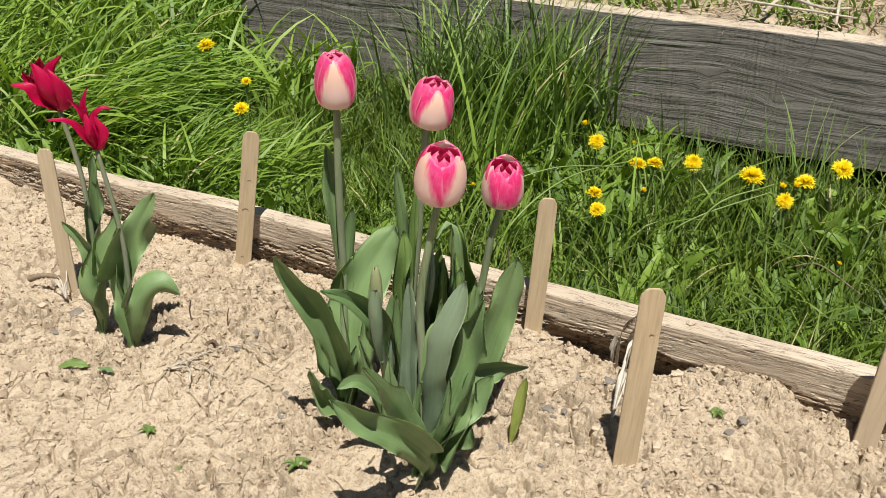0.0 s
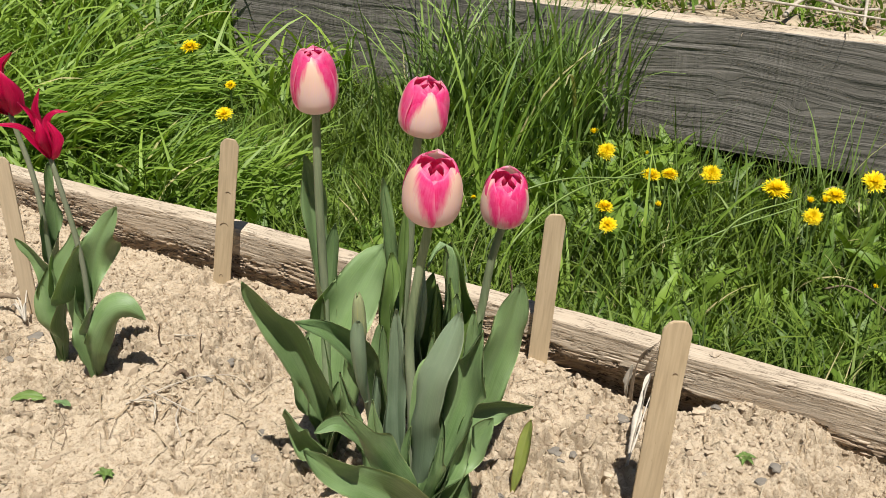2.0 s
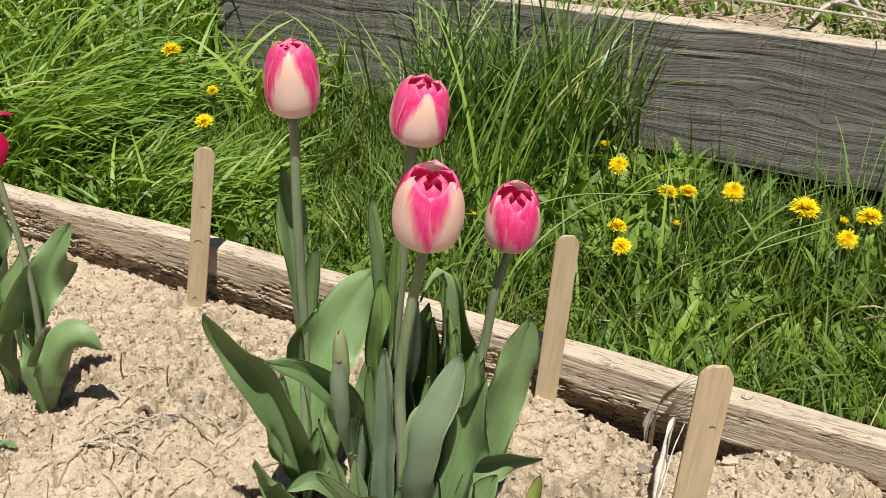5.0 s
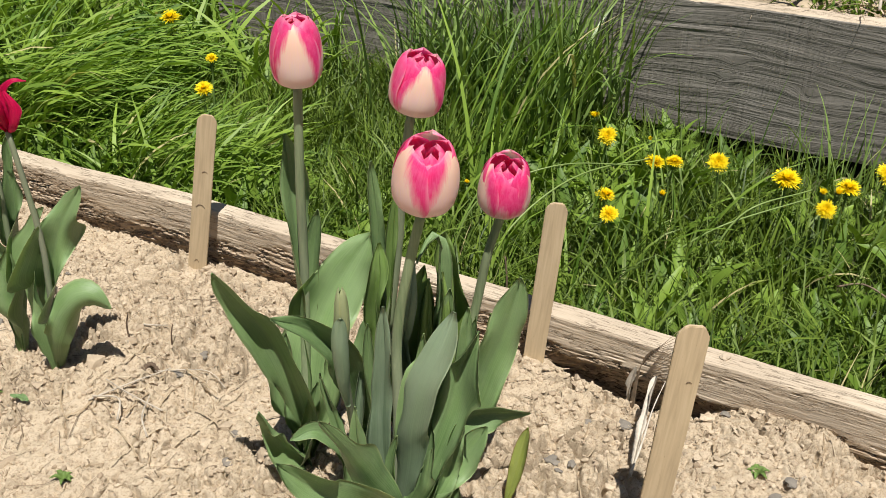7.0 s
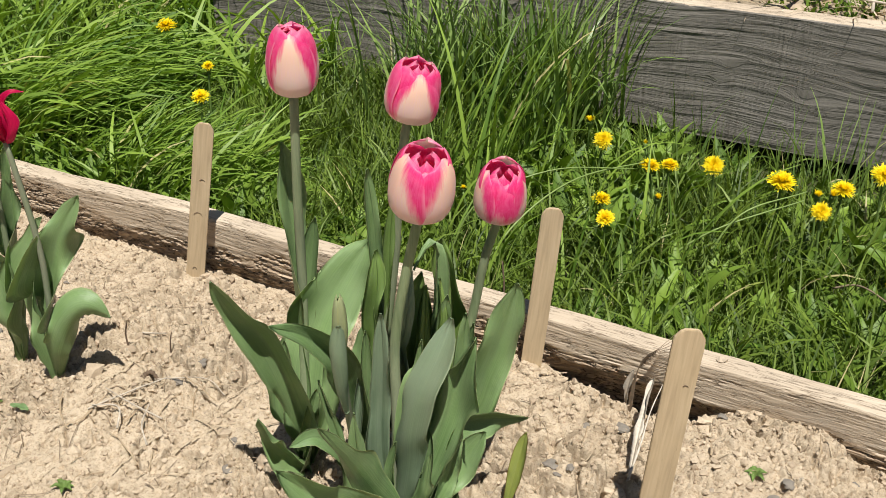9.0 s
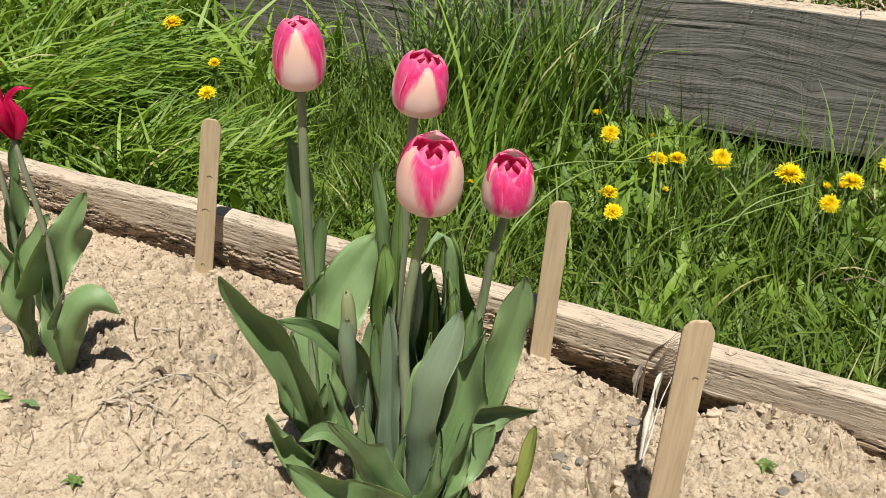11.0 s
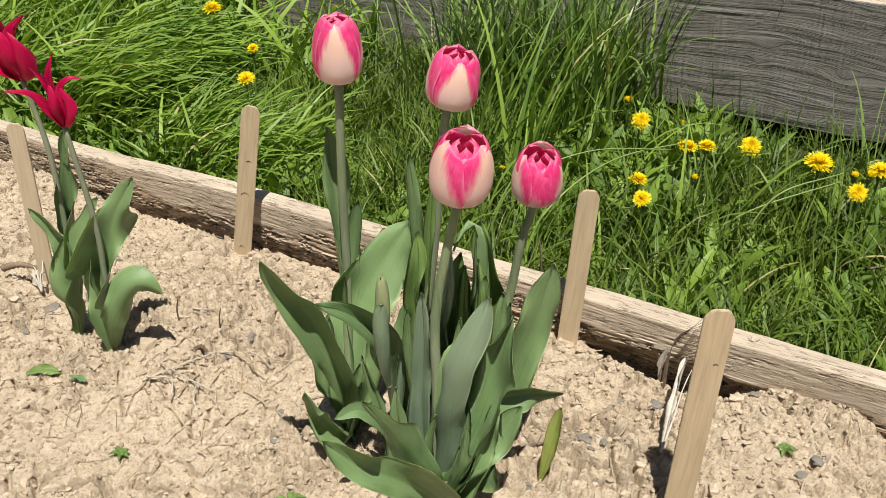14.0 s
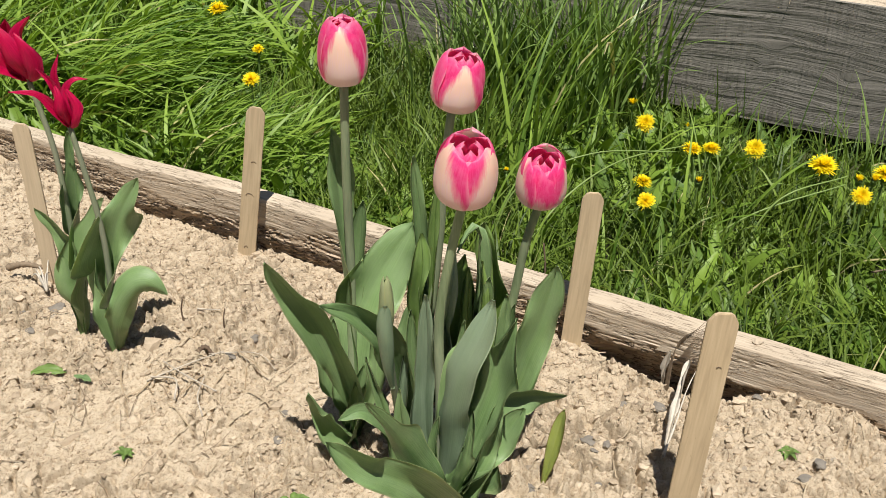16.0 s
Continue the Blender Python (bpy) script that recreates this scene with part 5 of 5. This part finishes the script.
def crumbs(n, x0, x1, y0, y1, s0, s1, sink):
    x, y = rng.uniform(x0, x1, n), rng.uniform(y0, y1, n)
    keep = fbm(x * 4.5 + 3, y * 4.5, 77, 3) + 0.6 * fbm(x * 16, y * 16, 79, 2) + rng.uniform(-0.3, 0.4, n) > 0.0
    x, y = x[keep], y[keep]
    n = len(x)
    s = s0 + (s1 - s0) * rng.uniform(0, 1, n) ** 3
    z = soil_height(x, y)
    sc = s[:, None] * rng.uniform(0.6, 1.35, (n, 3)) * np.array([1, 1, 0.8])
    v = CRUMB_V[None] * (1 + rng.uniform(-0.4, 0.4, (n, len(CRUMB_V), 1))) * sc[:, None]
    th = rng.uniform(0, 6.28, n)
    c, sn = np.cos(th)[:, None], np.sin(th)[:, None]
    v = np.stack([v[..., 0] * c - v[..., 1] * sn + x[:, None], v[..., 0] * sn + v[..., 1] * c + y[:, None], v[..., 2] + (z + s * sink)[:, None]], -1)
    f = CRUMB_F[None] + (np.arange(n) * len(CRUMB_V))[:, None, None]
    return v.reshape(-1, 3), f.reshape(-1, 3)


ob = stuff("soil_crumbs", [crumbs(22000, -1.25, 0.2, 0.25, 0.775, 0.0008, 0.0032, 0.2), crumbs(6500, -0.42, 0.2, 0.35, 0.775, 0.0008, 0.0036, 0.1), crumbs(520, -1.25, 0.2, 0.25, 0.772, 0.003, 0.009, 0.0)], CLOD, "crumbled dry clay clods on the bed", "soil crumbs")
for q in ob.data.polygons:
    q.use_smooth = False


def fibres(n, x0, x1, y0, y1, l0, l1, wid, lift):
    """Short dry threads lying on the soil."""
    x, y = rng.uniform(x0, x1, n), rng.uniform(y0, y1, n)
    th, ln = rng.uniform(0, 6.28, n), rng.uniform(l0, l1, n)
    s = np.linspace(-0.5, 0.5, 5)
    bend = rng.normal(0, 0.25, n)[:, None] * (s[None] ** 2)
    px = x[:, None] + ln[:, None] * (s[None] * np.cos(th)[:, None] - bend * np.sin(th)[:, None])
    py = y[:, None] + ln[:, None] * (s[None] * np.sin(th)[:, None] + bend * np.cos(th)[:, None])
    py = np.minimum(py, 0.772)
    pz = np.maximum(soil_height(px, py), soil_height(x, y)[:, None] - 0.003) + lift + 0.002 * rng.uniform(0, 1, (n, 1))
    c = np.stack([px, py, pz], -1)
    w = wid * rng.uniform(0.5, 1.3, n)
    side = np.stack([-np.sin(th), np.cos(th), 0 * th], -1)[:, None] * w[:, None, None]
    up = np.array([0, 0, 1.0])[None, None] * w[:, None, None]
    v = np.stack([c - side, c + up, c + side], 2).reshape(-1, 3)
    base = np.arange(n)[:, None, None] * 15
    i = np.arange(4)[None, :, None] * 3
    f = np.concatenate([(base + i + np.array([0, 1, 4, 3])).reshape(-1, 4), (base + i + np.array([1, 2, 5, 4])).reshape(-1, 4)])
    return v, f


stuff("straw_litter", [fibres(600, -1.1, 0.22, 0.25, 0.77, 0.008, 0.038, 0.00045, 0.001), fibres(26, -0.70, -0.55, 0.45, 0.57, 0.02, 0.06, 0.0008, 0.002)], STRAW, "thin dry straw and root threads on soil", "straw")
stuff("dark_litter", [fibres(420, -1.1, 0.22, 0.25, 0.77, 0.003, 0.013, 0.0006, 0.001), fibres(130, -1.1, -0.34, 0.25, 0.70, 0.015, 0.045, 0.0005, 0.001)], TWIG, "small dark bits of rotted stem on soil", "litter")


def stalk(name, points, radius, material, label, category, taper=0.6, wob=0.1, sides=7):
    v, f = tube(points, radius, 22, sides, taper, wob)
    return tagged(new(name, mesh_of(name, v, f, material)), label, category)


for pts, r in (([(-0.67, 0.474, 0.010), (-0.65, 0.512, 0.014), (-0.633, 0.547, 0.010)], 0.0014), ([(-0.719, 0.594, 0.008), (-0.71, 0.603, 0.012), (-0.701, 0.611, 0.008)], 0.0013),
               ([(-0.625, 0.468, 0.008), (-0.64, 0.485, 0.016), (-0.668, 0.478, 0.009)], 0.0016), ([(-0.586, 0.466, 0.008), (-0.605, 0.48, 0.014), (-0.62, 0.505, 0.009)], 0.0015),
               ([(-0.60, 0.50, 0.008), (-0.63, 0.492, 0.014), (-0.675, 0.502, 0.008)], 0.0013), ([(-0.655, 0.545, 0.008), (-0.60, 0.56, 0.010), (-0.57, 0.555, 0.007)], 0.0010)):
    stalk("dry_stalk", [(x, y, z * 0.7 + soil_at(x, y)) for x, y, z in pts], r * 0.65, BARK, "thin dry stalk lying on the soil", "stalk")
for x, y, s, tint in ((-0.097, 0.760, 0.010, 0), (-0.156, 0.750, 0.007, 1), (-0.221, 0.713, 0.008, 0), (-0.255, 0.698, 0.007, 0), (-0.257, 0.626, 0.006, 0), (-0.635, 0.592, 0.007, 0), (-0.631, 0.553, 0.006, 0),
                      (-0.664, 0.490, 0.009, 1), (-0.878, 0.527, 0.010, 0), (-0.067, 0.687, 0.006, 0), (-0.502, 0.482, 0.008, 0), (-0.141, 0.755, 0.005, 0), (-0.682, 0.564, 0.007, 1), (-0.070, 0.640, 0.014, 1), (-0.150, 0.742, 0.008, 1)) + tuple((rng.uniform(-0.30, 0.08), rng.uniform(0.46, 0.74), rng.uniform(0.003, 0.006), 0) for _ in range(16)) + tuple((rng.uniform(-1.1, -0.5), rng.uniform(0.36, 0.66), rng.uniform(0.003, 0.007), k % 2) for k in range(12)):
    me = mesh_of("pebble", lump(s * 0.9, int(abs(x) * 1000) + 3, 0.9, 0.45), LUMP_F, STONE if not tint else CLOD, smooth=False)
    ob = tagged(new("pebble", me), "grey angular pebble half sunk in soil" if not tint else "buff angular pebble half sunk in soil", "pebble", "pebbles in the bed")
    ob.location = (x, y, soil_at(x, y) + s * 0.05)

# frayed dry husk beside the tall marker, and the fan of dry grass on the board
husk = thing("dry_husk", (-0.190, 0.640, 0.0), "pale frayed dry leaf husk leaning in the soil", "husk")
z0 = soil_at(-0.188, 0.634)
part("ribbon", leaf_mesh([(-0.188, 0.634, z0 - 0.004), (-0.194, 0.664, 0.020), (-0.200, 0.700, 0.034), (-0.206, 0.738, 0.044)], 0.0105, 30, 50, 0.7, 0.002, 1.0, ROOT, (0.5, 0.6, 0.7, 0.9, 1.0, 0.8, 0.7, 0.5, 0.3)), husk)
for i, (dx, dz) in enumerate(((0.004, 0.003),)):
    v, f = tube([(-0.189, 0.636, z0), (-0.193 + dx * 0.5, 0.668, 0.021 + dz), (-0.199 + dx, 0.702, 0.033 + dz), (-0.204 + dx * 2, 0.735, 0.041 + dz)], 0.0012, 16, 5, 0.35, 0.3)
    part("strand", mesh_of("strand", v, f, ROOT), husk)
part("flake", leaf_mesh([(-0.236, 0.758, -0.012), (-0.235, 0.757, 0.012), (-0.231, 0.756, 0.036)], 0.007, 40, 40, 0.5, 0.001, 0.0, ROOT), husk)
fan = thing("dry_grass_tuft", (-0.235, 0.765, 0.0), "dry grey grass tuft arching onto the edging board", "dry grass")
for i in range(11):
    k = i / 10
    v, f = tube([(-0.236 + 0.004 * k, 0.763, -0.03), (-0.232 + 0.004 * k, 0.764, 0.020 + 0.018 * k), (-0.222 + 0.010 * k, 0.768, 0.038 + 0.022 * k), (-0.200 - 0.004 * k + 0.022 * (1 - k), 0.774 + 0.012 * k, 0.035 + 0.033 * k)], 0.0006, 14, 5, 0.4)
    part("strand", mesh_of("strand", v, f, TWIG), fan)
root = thing("bleached_root", (-0.925, 0.548, 0.0), "white bleached fibrous root on the soil", "root")
for i in range(5):
    a = i * 1.3
    v, f = tube([(-0.905, 0.537, 0.006), (-0.918 + 0.006 * math.cos(a), 0.545 + 0.006 * math.sin(a), 0.022), (-0.936 + 0.016 * math.cos(a), 0.556 + 0.012 * math.sin(a), 0.018 + 0.014 * math.sin(a * 1.3))], 0.0016, 12, 5, 0.3)
    part("strand", mesh_of("strand", v, f, ROOT), root)
bark = [(-0.985, 0.545, 0.010), (-0.96, 0.553, 0.018), (-0.935, 0.566, 0.012)]
stalk("bark_strip", bark, 0.0045, TWIG, "curled strip of dry brown bark", "bark", 0.5, 0.25)
stalk("dead_twig", [(-0.716, 0.572, -0.002), (-0.720, 0.573, 0.020), (-0.716, 0.574, 0.038)], 0.0012, MARK, "dry brown twig standing in the soil", "twig")
stalk("dead_twig", [(-0.676, 0.590, -0.002), (-0.674, 0.590, 0.018), (-0.672, 0.592, 0.030)], 0.0010, MARK, "thin dry brown twig standing in the soil", "twig")
stalk("curled_leaf", [(-0.668, 0.538, 0.004), (-0.660, 0.546, 0.012), (-0.651, 0.547, 0.005)], 0.0034, MARK, "small dark curled dead leaf", "leaf", 0.5, 0.3)


def seedling(x, y, size, count, label, mat=None):
    """A little rosette of pointed leaves."""
    z = soil_at(x, y)
    ob = thing("seedling", (x, y, z), label, "seedling", "small weeds in the bed")
    for i in range(count):
        a = i * 2.4 + x * 40
        ln = size * (0.7 + 0.3 * ((i * 5) % 3) / 2)
        d = Vector((math.cos(a), math.sin(a), 0))
        pts = [Vector((x, y, z)), Vector((x, y, z + 0.004)) + d * ln * 0.45 + Vector((0, 0, ln * 0.35)), Vector((x, y, z + 0.003)) + d * ln + Vector((0, 0, ln * 0.22))]
        side = Vector((-d.y, d.x, 0))
        line = spline(pts, 7)
        prof = np.array([0.25, 0.5, 0.85, 1.0, 0.85, 0.5, 0.04]) * size * 0.2
        sheet = np.stack([line - np.array(side) * prof[:, None], line - np.array([0, 0, 1.0]) * prof[:, None] * 0.3, line + np.array(side) * prof[:, None]], 1)
        v, f = shell(sheet.reshape(-1, 3), 7, 3, 0.0004)
        part("leaf", mesh_of("leaf", v, f, mat or CALYX), ob)
    return ob


seedling(-0.096, 0.690, 0.012, 8, "small green weed rosette in dry soil")
seedling(-0.615, 0.395, 0.012, 7, "tiny green weed in dry soil")
seedling(-0.437, 0.424, 0.016, 6, "small green weed seedling beside the clump")
seedling(-0.600, 0.455, 0.008, 5, "tiny green seedling in dry soil")
seedling(-0.545, 0.365, 0.010, 6, "tiny green seedling in dry soil")
for line, width, label, mat in (([(-0.796, 0.430), (-0.786, 0.437), (-0.778, 0.444), (-0.769, 0.452)], 0.010, "limp green leaf scrap lying on soil", LEAF_PALE),
                                ([(-0.745, 0.445), (-0.735, 0.447), (-0.722, 0.447)], 0.006, "small limp dark green leaf scrap on soil", LEAF)):
    scrap = thing("fallen_leaf", (*line[1], soil_at(*line[1])), label, "leaf")
    tulip_leaf(scrap, [(x, y, soil_at(x, y) + 0.0035) for x, y in line], width, 20, 60, 0.22, 0.0012, 0.0, mat)
chip = tagged(new("wood_chip", mesh_of("wood_chip", lump(0.0045, 91, 1.2, 0.5), LUMP_F, BOARD, smooth=False)), "small pale wood chip lying on the board", "wood chip")
chip.location = (-0.158, 0.792, 0.0515)
hole = tagged(new("board_knot", mesh_of("board_knot", lump(0.011, 17, 0.6, 0.16), LUMP_F, MARK)), "dark rotten knot in the board top", "knot", kind="structure")
hole.location = (-0.588, 0.791, 0.0495)

# ---- behind and in the grass: dry stems, long stray blades, seed heads ----
for pts, r, lab in (([(-0.50, 1.60, 0.20), (-0.41, 1.585, 0.215), (-0.25, 1.575, 0.212), (-0.15, 1.60, 0.20)], 0.0030, "long dry brown cane lying on the raised bed"),
                    ([(-0.30, 1.575, 0.195), (-0.285, 1.64, 0.21), (-0.24, 1.76, 0.20)], 0.0042, "bleached dry stem on the raised bed"),
                    ([(-0.20, 1.76, 0.21), (-0.188, 1.64, 0.225), (-0.178, 1.575, 0.192)], 0.0040, "bleached dry stem bent over the plank"),
                    ([(-0.29, 1.70, 0.20), (-0.25, 1.60, 0.22), (-0.20, 1.585, 0.215), (-0.17, 1.66, 0.20)], 0.0035, "curved dry brown stem on the raised bed"),
                    ([(-0.22, 1.62, 0.19), (-0.26, 1.68, 0.215), (-0.30, 1.80, 0.20)], 0.0036, "bleached dry stem on the raised bed"),
                    ([(-0.02, 1.60, 0.19), (0.06, 1.66, 0.215), (0.16, 1.70, 0.20)], 0.0040, "bleached dry stem on the raised bed"),
                    ([(-0.29, 1.75, 0.15), (-0.285, 1.75, 0.32)], 0.0030, "upright dry stem in the raised bed"),
                    ([(0.02, 1.66, 0.15), (0.022, 1.66, 0.30)], 0.0040, "upright dry stem in the raised bed"),
                    ([(-0.103, 1.071, 0.0), (-0.07, 1.068, 0.012), (-0.01, 1.036, 0.0)], 0.0022, "dry brown twig caught in the grass"),
                    ([(-0.43, 0.86, -0.03), (-0.425, 0.864, 0.01), (-0.43, 0.868, 0.045)], 0.0016, "thin dark dead stem standing in grass")):
    stalk("dry_twig", pts, r * (0.6 if "caught" in lab else 1.0), TWIG if "caught" in lab else BARK if "dark" not in lab else MARK, lab, "twig")
stuff("bed_litter", [blades(spread(4800, -1.3, 0.9, 1.57, 2.4), rng.uniform(0.03, 0.12, 4800), rng.uniform(1.0, 1.5, 4800), rng.uniform(1.4, 1.8, 4800), rng.uniform(0, 6.28, 4800), rng.uniform(0.0015, 0.004, 4800), 5, z=0.172)],
      STRAW, "dead straw and stems strewn on the raised bed", "straw")
gp = np.concatenate([np.stack([rng.normal(cx, 0.05, 60), rng.normal(cy, 0.05, 60)], -1) for cx, cy in spread(60, -1.2, 0.7, 1.59, 2.2)])
gp = gp[gp[:, 1] > 1.565]
k = len(gp)
stuff("bed_weeds", [blades(gp, rng.uniform(0.02, 0.05, k), rng.uniform(0, 0.6, k), rng.uniform(0.8, 1.9, k), rng.uniform(0, 6.28, k), rng.uniform(0.004, 0.010, k), 6, z=0.165)], WEED, "low green weeds on the raised bed", "weeds")
stray = [(-0.497, 0.904, -0.05), (-0.470, 0.97, 0.03), (-0.43, 1.07, 0.065), (-0.37, 1.20, 0.055)]
for pts, r in ((stray, 0.0017), ([(-0.56, 0.96, -0.05), (-0.53, 0.99, 0.04), (-0.46, 1.06, 0.075), (-0.38, 1.15, 0.06)], 0.0015), ([(-0.27, 1.10, -0.05), (-0.235, 1.14, 0.03), (-0.17, 1.21, 0.05)], 0.0017),
               ([(-0.33, 1.08, -0.05), (-0.26, 1.12, 0.012), (-0.17, 1.20, 0.042)], 0.0016)):
    stalk("stray_stem", pts, r, LEAF_PALE, "long pale green stem bowed over the grass", "stem", 0.5, 0.0, 6)
seed = thing("seed_head", (-1.02, 0.90, -0.05), "closed grey dandelion seed head on a stalk", "dandelion")
v, f = tube([(-1.02, 0.90, -0.055), (-1.022, 0.902, 0.0), (-1.02, 0.905, 0.045)], 0.0018, 10, 6, 0.8)
part("stem", mesh_of("stem", v, f, CALYX), seed)
part("tuft", mesh_of("tuft", lump(0.0045, 5, 0.5, 1.3) + np.array([-1.02, 0.905, 0.05]), LUMP_F, FLUFF), seed)
